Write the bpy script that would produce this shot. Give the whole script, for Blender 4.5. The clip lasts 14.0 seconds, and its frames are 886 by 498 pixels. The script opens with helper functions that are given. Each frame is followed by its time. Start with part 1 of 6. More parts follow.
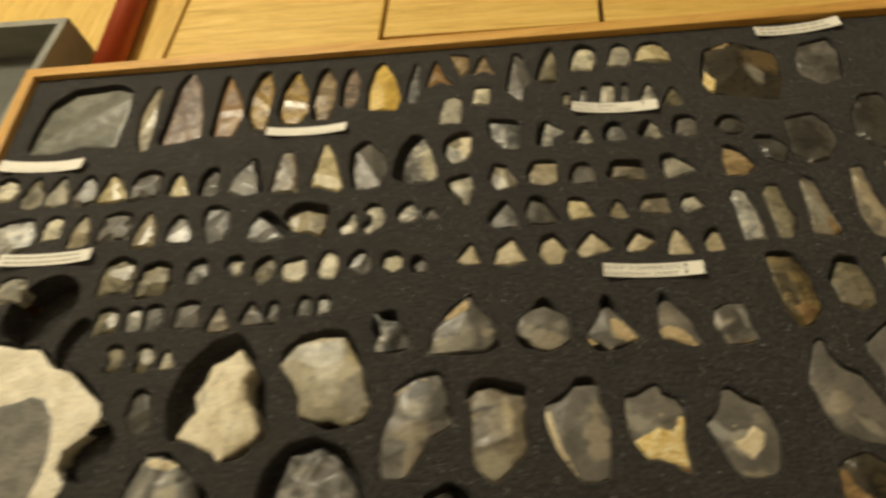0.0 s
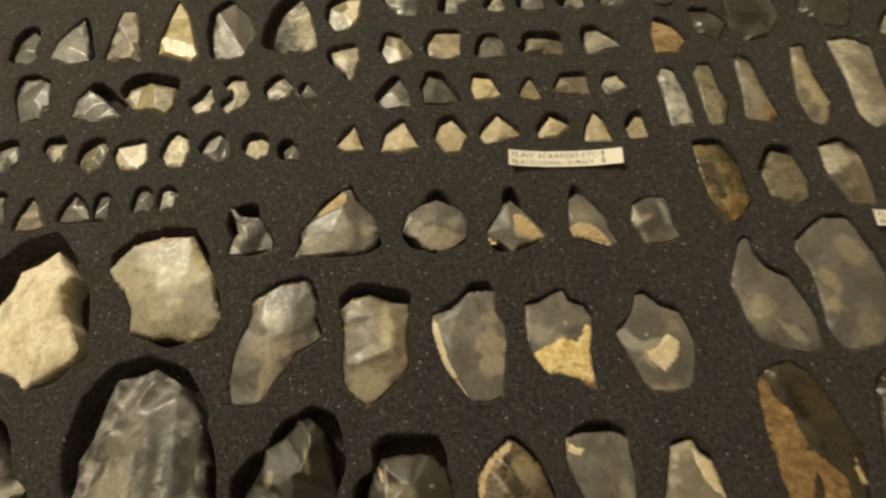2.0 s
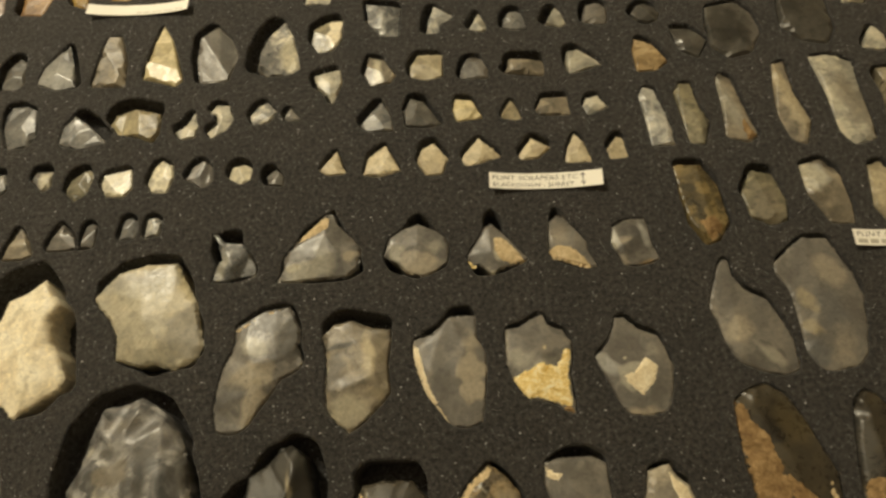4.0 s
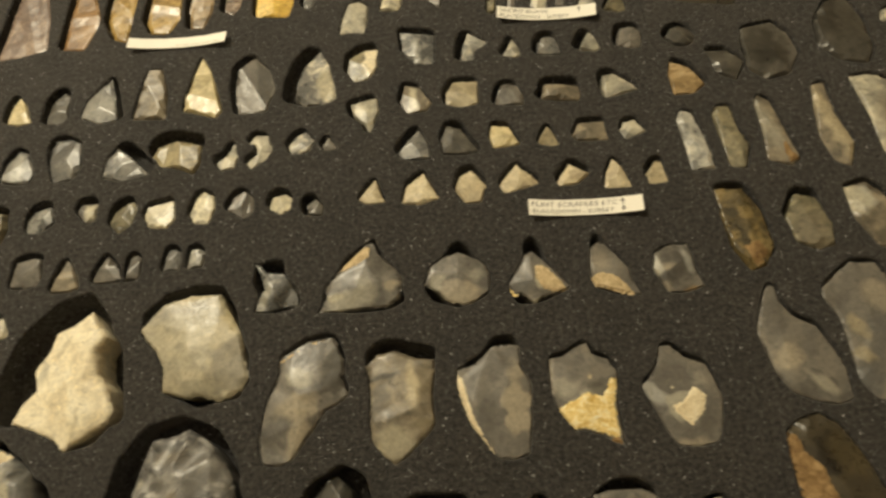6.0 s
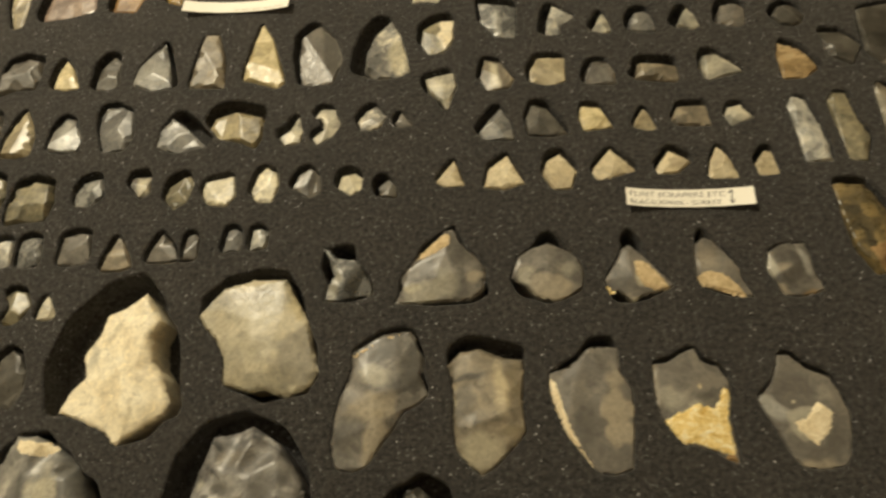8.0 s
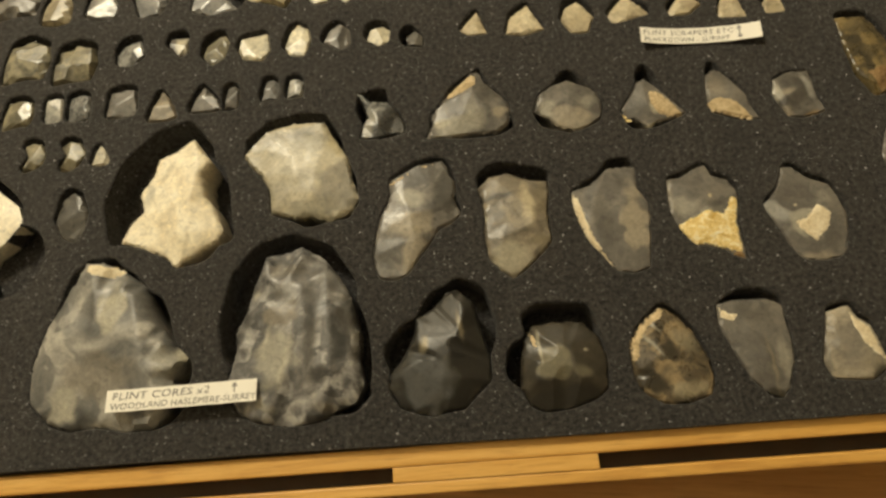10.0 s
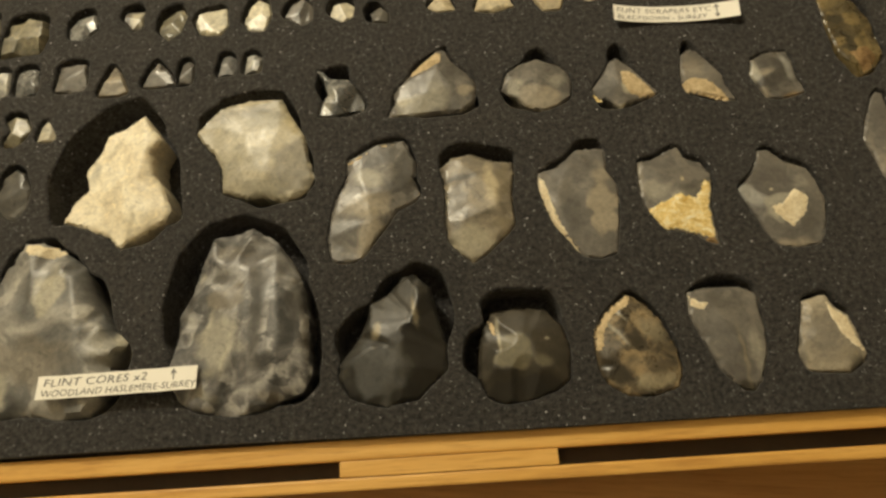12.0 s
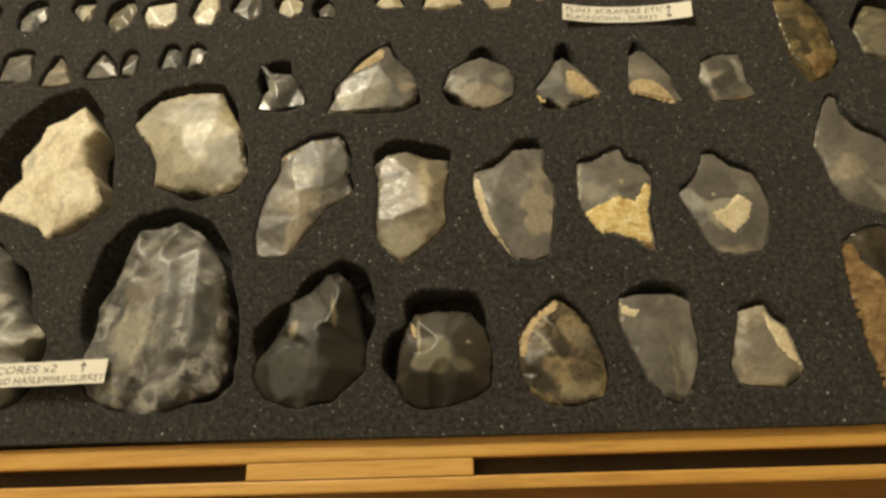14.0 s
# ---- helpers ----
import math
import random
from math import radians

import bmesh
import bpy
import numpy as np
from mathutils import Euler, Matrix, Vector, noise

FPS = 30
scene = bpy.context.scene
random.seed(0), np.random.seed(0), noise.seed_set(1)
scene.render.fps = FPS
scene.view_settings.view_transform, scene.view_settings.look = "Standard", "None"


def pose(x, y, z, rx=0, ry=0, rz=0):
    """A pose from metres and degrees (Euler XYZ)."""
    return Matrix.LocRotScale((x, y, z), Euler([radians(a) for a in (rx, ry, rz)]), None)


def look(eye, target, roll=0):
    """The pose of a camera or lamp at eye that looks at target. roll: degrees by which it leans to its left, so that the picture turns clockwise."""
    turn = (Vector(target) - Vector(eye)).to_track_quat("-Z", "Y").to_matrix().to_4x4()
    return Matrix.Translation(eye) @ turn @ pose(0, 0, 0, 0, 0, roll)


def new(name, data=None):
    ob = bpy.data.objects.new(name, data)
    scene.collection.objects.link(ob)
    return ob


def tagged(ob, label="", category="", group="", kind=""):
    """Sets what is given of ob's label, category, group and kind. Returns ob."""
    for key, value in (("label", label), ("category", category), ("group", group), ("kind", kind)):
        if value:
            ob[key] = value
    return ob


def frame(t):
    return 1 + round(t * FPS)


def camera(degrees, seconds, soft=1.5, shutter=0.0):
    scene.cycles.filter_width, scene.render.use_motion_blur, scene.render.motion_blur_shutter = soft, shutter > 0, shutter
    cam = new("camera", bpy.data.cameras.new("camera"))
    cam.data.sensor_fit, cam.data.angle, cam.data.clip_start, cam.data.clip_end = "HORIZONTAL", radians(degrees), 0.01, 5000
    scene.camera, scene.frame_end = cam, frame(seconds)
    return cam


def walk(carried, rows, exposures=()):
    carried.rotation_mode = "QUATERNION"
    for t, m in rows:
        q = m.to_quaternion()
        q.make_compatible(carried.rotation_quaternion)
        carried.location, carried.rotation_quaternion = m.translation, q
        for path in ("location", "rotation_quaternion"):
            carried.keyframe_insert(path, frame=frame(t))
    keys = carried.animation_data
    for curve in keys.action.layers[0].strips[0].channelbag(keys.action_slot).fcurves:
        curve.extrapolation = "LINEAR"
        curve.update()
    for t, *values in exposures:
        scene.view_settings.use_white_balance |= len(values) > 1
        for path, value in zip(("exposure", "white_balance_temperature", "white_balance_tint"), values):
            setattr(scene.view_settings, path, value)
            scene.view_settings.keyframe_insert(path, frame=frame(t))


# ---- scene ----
cam = camera(73.0, 14.0, soft=2.7, shutter=0.9)
# seconds, eye x y z, yaw, pitch, roll
ROWS = [
    (0, 0.0642, 0.0147, 0.2839, 11.24, -57.99, -15.18),
    (0.5, 0.0975, 0.0280, 0.2620, 11.61, -58.38, -15.93),
    (1, 0.0920, 0.0338, 0.2386, 11.36, -59.57, -15.29),
    (1.5, 0.0860, 0.0245, 0.2220, 5.61, -63.08, -9.19),
    (2, 0.0828, 0.0239, 0.2269, 0.54, -65.97, -5.24),
    (2.5, 0.0968, 0.0360, 0.2409, -2.51, -67.53, -3.55),
    (5, 0.0922, 0.0318, 0.2291, 4.29, -65.28, -9.27),
    (5.5, 0.0948, 0.0405, 0.2342, 4.07, -65.10, -9.83),
    (6, 0.0843, 0.0409, 0.2371, 5.14, -65.08, -10.89),
    (6.5, 0.0805, 0.0438, 0.2357, 6.38, -64.38, -12.60),
    (7, 0.0751, 0.0399, 0.2272, 7.03, -65.03, -12.07),
    (7.5, 0.0715, 0.0423, 0.2216, 7.34, -65.58, -12.33),
    (8, 0.0516, 0.0514, 0.2182, 7.18, -65.73, -10.69),
    (8.5, 0.0452, 0.0295, 0.2141, 8.51, -66.15, -12.17),
    (9, 0.0338, 0.0027, 0.2170, 8.78, -68.09, -12.87),
    (9.2, 0.0344, -0.0011, 0.2198, 8.94, -68.52, -13.70),
    (11.3, 0.0420, -0.0036, 0.2076, 8.55, -69.72, -13.03),
    (11.5, 0.0454, -0.0032, 0.2061, 8.88, -69.36, -13.23),
    (12, 0.0490, -0.0071, 0.2019, 7.94, -69.03, -12.06),
    (12.5, 0.0503, -0.0017, 0.2062, 8.45, -69.13, -12.16),
    (13, 0.0509, -0.0029, 0.2021, 8.42, -68.55, -11.76),
    (13.5, 0.0747, -0.0054, 0.1991, 10.22, -67.87, -13.06),
    (14, 0.0782, -0.0110, 0.1906, 10.50, -67.29, -12.83),
]


def aim(x, y, z, yaw, pitch, roll):
    a, b = radians(yaw), radians(pitch)
    way = Vector((-math.sin(a) * math.cos(b), math.cos(a) * math.cos(b), math.sin(b)))
    return look((x, y, z), Vector((x, y, z)) + way, roll)


walk(cam, [(row[0], aim(*row[1:])) for row in ROWS], [(0.0, -0.24), (0.5, -0.06), (1.0, 0.14), (1.5, 0.15), (2.0, 0.05), (2.5, 0.0), (5.0, 0.05), (7.0, 0.12), (9.0, 0.10), (12.5, 0.05), (14.0, 0.05)])

# ---- light: one warm ceiling lamp behind the tray, in a closed room ----
world = bpy.data.worlds.new("room_air")
world.use_nodes = True
world.node_tree.nodes["Background"].inputs[0].default_value = (1.0, 0.86, 0.66, 1)
world.node_tree.nodes["Background"].inputs[1].default_value = 0.02
scene.world = world
LAMP = bpy.data.lights.new("ceiling_bulb", "POINT")
LAMP.shadow_soft_size, LAMP.energy, LAMP.color = 0.10, 44.0, (1.0, 0.885, 0.635)
lamp = new("ceiling_bulb", LAMP)
lamp.matrix_world = pose(-0.49, 0.84, 0.92)


# ---- materials ----
def material(name):
    m = bpy.data.materials.new(name)
    m.use_nodes = True
    return m, m.node_tree.nodes, m.node_tree.links, m.node_tree.nodes["Principled BSDF"]


def coords(nodes, links, shuffle=True, stretch=(1, 1, 1)):
    tex = nodes.new("ShaderNodeTexCoord")
    mapping = nodes.new("ShaderNodeMapping")
    mapping.inputs["Scale"].default_value = stretch
    links.new(tex.outputs["Object"], mapping.inputs["Vector"])
    if shuffle:
        info = nodes.new("ShaderNodeObjectInfo")
        times = nodes.new("ShaderNodeMath")
        times.operation = "MULTIPLY"
        times.inputs[1].default_value = 37.0
        links.new(info.outputs["Random"], times.inputs[0])
        links.new(times.outputs[0], mapping.inputs["Location"])
    return mapping.outputs["Vector"]


def noise_node(nodes, links, vector, scale, detail=4.0, rough=0.55, warp=0.0):
    n = nodes.new("ShaderNodeTexNoise")
    n.inputs["Scale"].default_value = scale
    n.inputs["Detail"].default_value = detail
    n.inputs["Roughness"].default_value = rough
    n.inputs["Distortion"].default_value = warp
    links.new(vector, n.inputs["Vector"])
    return n.outputs["Fac"]


def ramp_node(nodes, links, fac, stops):
    r = nodes.new("ShaderNodeValToRGB")
    while len(r.color_ramp.elements) < len(stops):
        r.color_ramp.elements.new(0.5)
    for e, (at, c) in zip(r.color_ramp.elements, stops):
        e.position, e.color = at, (*c, 1)
    links.new(fac, r.inputs["Fac"])
    return r.outputs["Color"]


def bump_node(nodes, links, height, distance, strength=1.0, below=None):
    b = nodes.new("ShaderNodeBump")
    b.inputs["Strength"].default_value, b.inputs["Distance"].default_value = strength, distance
    links.new(height, b.inputs["Height"])
    if below is not None:
        links.new(below, b.inputs["Normal"])
    return b.outputs["Normal"]


def blend(nodes, links, kind, fac, a, b):
    m = nodes.new("ShaderNodeMixRGB")
    m.blend_type = kind
    for socket, value in zip(m.inputs, (fac, a, b)):
        if isinstance(value, bpy.types.NodeSocket):
            links.new(value, socket)
        elif isinstance(value, tuple):
            socket.default_value = (*value, 1)
        else:
            socket.default_value = value
    return m.outputs[0]


TONES = {}  # a flint's usual colour, for the zones of patina and painted light on other flints


def flint_material(name, dark, mid, light, rough=0.36, blotch=75.0, coarse=0.00025):
    """Flint: cloudy zones with soft and hard edges, inclusions, faint ripples, a waxy gloss, zones of patina or painted
    light.
    """
    TONES[name] = mid
    m, nodes, links, shader = material(name)
    v = coords(nodes, links)
    big = noise_node(nodes, links, v, blotch, 3.0, 0.5, 1.4)
    zone = nodes.new("ShaderNodeTexVoronoi")
    zone.feature = "SMOOTH_F1"
    zone.inputs["Scale"].default_value = blotch * 1.5
    zone.inputs["Smoothness"].default_value = 0.12
    warp = noise_node(nodes, links, v, blotch * 2, 2.0)
    shift = nodes.new("ShaderNodeVectorMath")
    shift.operation = "MULTIPLY_ADD"
    links.new(warp, shift.inputs[0])
    shift.inputs[1].default_value = (0.9 / blotch,) * 3
    links.new(v, shift.inputs[2])
    links.new(shift.outputs[0], zone.inputs["Vector"])
    split = nodes.new("ShaderNodeSeparateColor")
    links.new(zone.outputs["Color"], split.inputs[0])
    mixed = nodes.new("ShaderNodeMath")
    mixed.operation = "MULTIPLY_ADD"
    links.new(split.outputs[0], mixed.inputs[0])
    mixed.inputs[1].default_value = 0.30
    links.new(big, mixed.inputs[2])
    base = ramp_node(nodes, links, mixed.outputs[0], [(0.42, dark), (0.62, mid), (0.86, light)])
    fine = noise_node(nodes, links, v, 520.0, 5.0, 0.66, 0.6)
    speck = ramp_node(nodes, links, fine, [(0.30, (0.62, 0.62, 0.63)), (0.55, (1.03, 1.03, 1.02)), (0.74, (1.34, 1.31, 1.24))])
    veins = noise_node(nodes, links, v, 210.0, 5.0, 0.6, 2.2)
    vein = ramp_node(nodes, links, veins, [(0.34, (0.66, 0.66, 0.68)), (0.46, (1, 1, 1)), (0.60, (1, 1, 1)), (0.70, (1.4, 1.36, 1.24))])
    stained = nodes.new("ShaderNodeAttribute")
    stained.attribute_name = "patina"
    base = blend(nodes, links, "MIX", stained.outputs["Alpha"], base, stained.outputs["Color"])
    c = blend(nodes, links, "MULTIPLY", 0.6, base, speck)
    c = blend(nodes, links, "MULTIPLY", 0.7, c, vein)
    links.new(c, shader.inputs["Base Color"])
    gloss = ramp_node(nodes, links, veins, [(0.3, (rough - 0.10,) * 3), (0.7, (rough + 0.10,) * 3)])
    links.new(gloss, shader.inputs["Roughness"])
    shader.inputs["IOR"].default_value = 1.54
    ripple = noise_node(nodes, links, v, 130.0, 3.0, 0.5, 1.0)
    n = bump_node(nodes, links, ripple, coarse * 0.6, 0.6)
    n = bump_node(nodes, links, fine, 0.00006, 0.8, n)
    links.new(n, shader.inputs["Normal"])
    return m


def cortex_material(name, dark, mid, light):
    """Chalky rind: rough, pitted."""
    m, nodes, links, shader = material(name)
    v = coords(nodes, links)
    a = noise_node(nodes, links, v, 320.0, 7.0, 0.7, 0.6)
    b = noise_node(nodes, links, v, 1400.0, 3.0, 0.7)
    c = ramp_node(nodes, links, a, [(0.32, dark), (0.5, mid), (0.66, light)])
    d = ramp_node(nodes, links, b, [(0.3, (0.78, 0.75, 0.70)), (0.6, (1.1, 1.1, 1.1))])
    links.new(blend(nodes, links, "MULTIPLY", 0.8, c, d), shader.inputs["Base Color"])
    shader.inputs["Roughness"].default_value = 0.85
    n = bump_node(nodes, links, a, 0.0006, 1.0)
    links.new(bump_node(nodes, links, b, 0.00015, 1.0, n), shader.inputs["Normal"])
    return m


STONE = {
    "grey": flint_material("flint_grey", (0.058, 0.055, 0.052), (0.110, 0.105, 0.098), (0.190, 0.180, 0.164)),
    "grey_soft": flint_material("flint_grey_soft", (0.097, 0.091, 0.085), (0.133, 0.127, 0.118), (0.181, 0.170, 0.151), 0.42, 45),
    "grey_dark": flint_material("flint_grey_dark", (0.027, 0.026, 0.024), (0.053, 0.051, 0.047), (0.093, 0.089, 0.080)),
    "grey_pale": flint_material("flint_grey_pale", (0.18, 0.18, 0.16), (0.34, 0.33, 0.28), (0.55, 0.52, 0.42)),
    "grey_tan": flint_material("flint_grey_tan", (0.088, 0.079, 0.063), (0.171, 0.151, 0.117), (0.265, 0.233, 0.176)),
    "grey_cream": flint_material("flint_grey_cream", (0.269, 0.254, 0.194), (0.351, 0.329, 0.254), (0.464, 0.426, 0.321), 0.40, 55),
    "cream": flint_material("flint_cream", (0.664, 0.586, 0.429), (0.772, 0.704, 0.538), (0.849, 0.801, 0.654), 0.5, 60),
    "chalk": flint_material("flint_chalk_white", (0.713, 0.659, 0.518), (0.842, 0.788, 0.648), (0.929, 0.886, 0.756), 0.6, 45),
    "flint_face": flint_material("flint_face_grey", (0.13, 0.13, 0.12), (0.19, 0.19, 0.175), (0.26, 0.25, 0.23), 0.4, 40),
    "tan": flint_material("flint_tan", (0.18, 0.157, 0.108), (0.285, 0.250, 0.172), (0.40, 0.355, 0.245)),
    "tan_pale": flint_material("flint_tan_pale", (0.34, 0.29, 0.20), (0.48, 0.42, 0.29), (0.62, 0.56, 0.41), 0.42),
    "tan_orange": flint_material("flint_tan_orange", (0.2, 0.135, 0.06), (0.33, 0.24, 0.125), (0.45, 0.36, 0.22)),
    "yellow_pale": flint_material("flint_yellow_pale", (0.33, 0.28, 0.15), (0.50, 0.43, 0.25), (0.66, 0.59, 0.39)),
    "pale": flint_material("flint_pale", (0.26, 0.25, 0.20), (0.52, 0.49, 0.38), (0.74, 0.70, 0.55), 0.36, 110),
    "olive": flint_material("flint_olive", (0.072, 0.068, 0.048), (0.152, 0.140, 0.096), (0.272, 0.248, 0.168), 0.36, 120),
    "olive_amber": flint_material("flint_olive_amber", (0.12, 0.105, 0.065), (0.23, 0.20, 0.125), (0.38, 0.33, 0.20)),
    "blue_dark": flint_material("flint_blue_dark", (0.05, 0.053, 0.057), (0.10, 0.105, 0.11), (0.26, 0.265, 0.26), 0.3, 120),
    "blue_grey": flint_material("flint_blue_grey", (0.071, 0.073, 0.076), (0.115, 0.118, 0.122), (0.191, 0.191, 0.184), 0.34),
    "blue_pale": flint_material("flint_blue_pale", (0.17, 0.175, 0.175), (0.34, 0.345, 0.33), (0.58, 0.57, 0.52), 0.34, 110),
    "black": flint_material("flint_black", (0.007, 0.007, 0.0065), (0.014, 0.0138, 0.0125), (0.036, 0.035, 0.03), 0.44, 50),
    "black_brown": flint_material("flint_black_brown", (0.01, 0.009, 0.007), (0.024, 0.021, 0.015), (0.055, 0.048, 0.036), 0.42, 45),
    "brown_black": flint_material("flint_brown_black", (0.012, 0.01, 0.007), (0.025, 0.021, 0.015), (0.05, 0.042, 0.028), 0.32, 45),
    "brown_mottled": flint_material("flint_brown_mottled", (0.038, 0.032, 0.022), (0.095, 0.076, 0.05), (0.26, 0.2, 0.115), 0.32, 110),
    "brown_dark": flint_material("flint_brown_dark", (0.06, 0.045, 0.035), (0.15, 0.10, 0.07), (0.28, 0.21, 0.16), 0.3, 130),
    "mottled": flint_material("flint_mottled", (0.054, 0.057, 0.059), (0.153, 0.153, 0.158), (0.402, 0.402, 0.394), 0.39, 95, 0.0004),
    "mottled_white": flint_material("flint_mottled_white", (0.09, 0.09, 0.09), (0.26, 0.26, 0.25), (0.72, 0.68, 0.56), 0.34, 120),
    "core_grey": flint_material("flint_core_grey", (0.076, 0.079, 0.081), (0.184, 0.184, 0.177), (0.425, 0.415, 0.384), 0.42, 38),
    "amber": flint_material("flint_amber", (0.162, 0.095, 0.016), (0.279, 0.176, 0.031), (0.414, 0.288, 0.090), 0.32, 90),
    "amber_dark": flint_material("flint_amber_dark", (0.035, 0.028, 0.014), (0.085, 0.066, 0.03), (0.2, 0.15, 0.065), 0.32, 110),
    "ochre": flint_material("flint_ochre", (0.46, 0.29, 0.045), (0.62, 0.42, 0.07), (0.72, 0.52, 0.12), 0.4, 60),
    "orange": flint_material("flint_orange", (0.111, 0.055, 0.015), (0.187, 0.098, 0.027), (0.281, 0.162, 0.055), 0.36, 70),
    "umber": flint_material("flint_umber", (0.1, 0.066, 0.028), (0.2, 0.135, 0.06), (0.34, 0.25, 0.135), 0.34, 100),
    "umber_grey": flint_material("flint_umber_grey", (0.104, 0.087, 0.054), (0.180, 0.153, 0.098), (0.266, 0.235, 0.157), 0.36),
    "purple": flint_material("flint_purple_brown", (0.089, 0.058, 0.047), (0.157, 0.109, 0.088), (0.289, 0.221, 0.178), 0.36, 80),
    "slate": flint_material("stone_slate_green", (0.075, 0.08, 0.065), (0.115, 0.12, 0.1), (0.19, 0.19, 0.16), 0.4, 50),
    "cortex_cream": cortex_material("cortex_cream", (0.58, 0.48, 0.31), (0.75, 0.67, 0.49), (0.86, 0.8, 0.64)),
    "cortex_tan": cortex_material("cortex_tan", (0.36, 0.28, 0.16), (0.55, 0.44, 0.27), (0.69, 0.58, 0.39)),
    "cortex_ochre": cortex_material("cortex_ochre", (0.54, 0.35, 0.08), (0.82, 0.66, 0.30), (0.94, 0.90, 0.70)),
    "cortex_brown": cortex_material("cortex_brown", (0.13, 0.075, 0.03), (0.235, 0.15, 0.065), (0.36, 0.25, 0.125)),
    "patina": flint_material("flint_patina", (0.225, 0.203, 0.158), (0.310, 0.279, 0.221), (0.387, 0.351, 0.279), 0.45, 60),
}
WORDS = {
    "grey": "mid grey translucent", "grey_soft": "smooth soft grey", "grey_dark": "dark smoky grey", "grey_pale": "pale grey cloudy",
    "grey_tan": "grey and tan banded", "grey_cream": "greyish cream patinated", "cream": "cream white patinated", "chalk": "chalk white weathered",
    "tan": "light tan brown", "tan_pale": "pale beige", "tan_orange": "tan and orange stained", "yellow_pale": "pale yellowish", "pale": "off-white mottled",
    "olive": "olive grey mottled", "olive_amber": "olive amber translucent", "blue_dark": "dark bluish glassy", "blue_grey": "bluish grey",
    "blue_pale": "pale bluish glossy", "black": "glossy black", "black_brown": "glossy blackish brown", "brown_black": "dark brown black",
    "brown_mottled": "brown mottled glossy", "brown_dark": "dark brown", "mottled": "grey and black mottled", "mottled_white": "grey and white mottled", "core_grey": "olive grey cloudy",
    "amber": "translucent amber", "amber_dark": "dark amber mottled", "ochre": "bright ochre yellow", "orange": "orange brown", "umber": "reddish brown",
    "umber_grey": "greyish brown", "purple": "purplish brown", "slate": "greenish grey polished", "patina": "beige grey patinated",
}
KINDS = {
    "flint_core": ("large knapped flint core", "flint core"), "flint_scraper": ("chipped flint scraper", "flint scraper"),
    "flint_flake": ("struck flint flake", "flint flake"), "flint_knife": ("long narrow flint knife", "flint knife"),
    "flint_point": ("pointed flint tool", "flint point"), "leaf_point": ("leaf-shaped flaked stone point", "stone point"),
    "arrowhead": ("barbed stone arrowhead", "arrowhead"), "microlith": ("tiny flint microlith", "microlith"),
    "stone_axe": ("broken stone axe blade", "stone axe"), "flint_nodule": ("flint nodule with a broken face", "flint nodule"),
}


def foam_material():
    m, nodes, links, shader = material("charcoal_foam")
    v = coords(nodes, links, False)
    a = noise_node(nodes, links, v, 560.0, 5.0, 0.8)
    b = noise_node(nodes, links, v, 60.0, 4.0, 0.6)
    # shade in the open pits is put into the colour as near-black
    c = ramp_node(nodes, links, a, [(0.36, (0.005, 0.005, 0.0055)), (0.50, (0.0355, 0.0345, 0.035)), (0.68, (0.076, 0.073, 0.075))])
    d = ramp_node(nodes, links, b, [(0.3, (0.82, 0.82, 0.82)), (0.7, (1.15, 1.13, 1.10))])
    c = blend(nodes, links, "MULTIPLY", 1.0, c, d)
    # bright flecks paint the sparkle of the foam's cells
    for scale, reach, share, tone in ((760.0, 0.16, 0.955, (0.46, 0.46, 0.50)), (980.0, 0.20, 0.90, (0.25, 0.25, 0.27)), (1300.0, 0.24, 0.78, (0.13, 0.13, 0.14))):
        cell = nodes.new("ShaderNodeTexVoronoi")
        cell.inputs["Scale"].default_value = scale
        links.new(v, cell.inputs["Vector"])
        split = nodes.new("ShaderNodeSeparateColor")
        links.new(cell.outputs["Color"], split.inputs[0])
        spread = nodes.new("ShaderNodeMath")
        spread.operation, spread.inputs[1].default_value = "MULTIPLY", reach * 1.8
        links.new(split.outputs[1], spread.inputs[0])
        near = nodes.new("ShaderNodeMath")
        near.operation = "LESS_THAN"
        links.new(cell.outputs["Distance"], near.inputs[0])
        links.new(spread.outputs[0], near.inputs[1])
        few = nodes.new("ShaderNodeMath")
        few.operation, few.inputs[1].default_value = "GREATER_THAN", share
        links.new(split.outputs[0], few.inputs[0])
        fleck = nodes.new("ShaderNodeMath")
        fleck.operation = "MULTIPLY"
        links.new(near.outputs[0], fleck.inputs[0])
        links.new(few.outputs[0], fleck.inputs[1])
        c = blend(nodes, links, "MIX", fleck.outputs[0], c, tone)
    links.new(c, shader.inputs["Base Color"])
    shader.inputs["Roughness"].default_value = 0.9
    shader.inputs["Specular IOR Level"].default_value = 0.25
    shader.inputs["Sheen Weight"].default_value = 0.07
    shader.inputs["Sheen Roughness"].default_value = 0.6
    n = bump_node(nodes, links, a, 0.0009, 1.0)
    links.new(n, shader.inputs["Normal"])
    return m


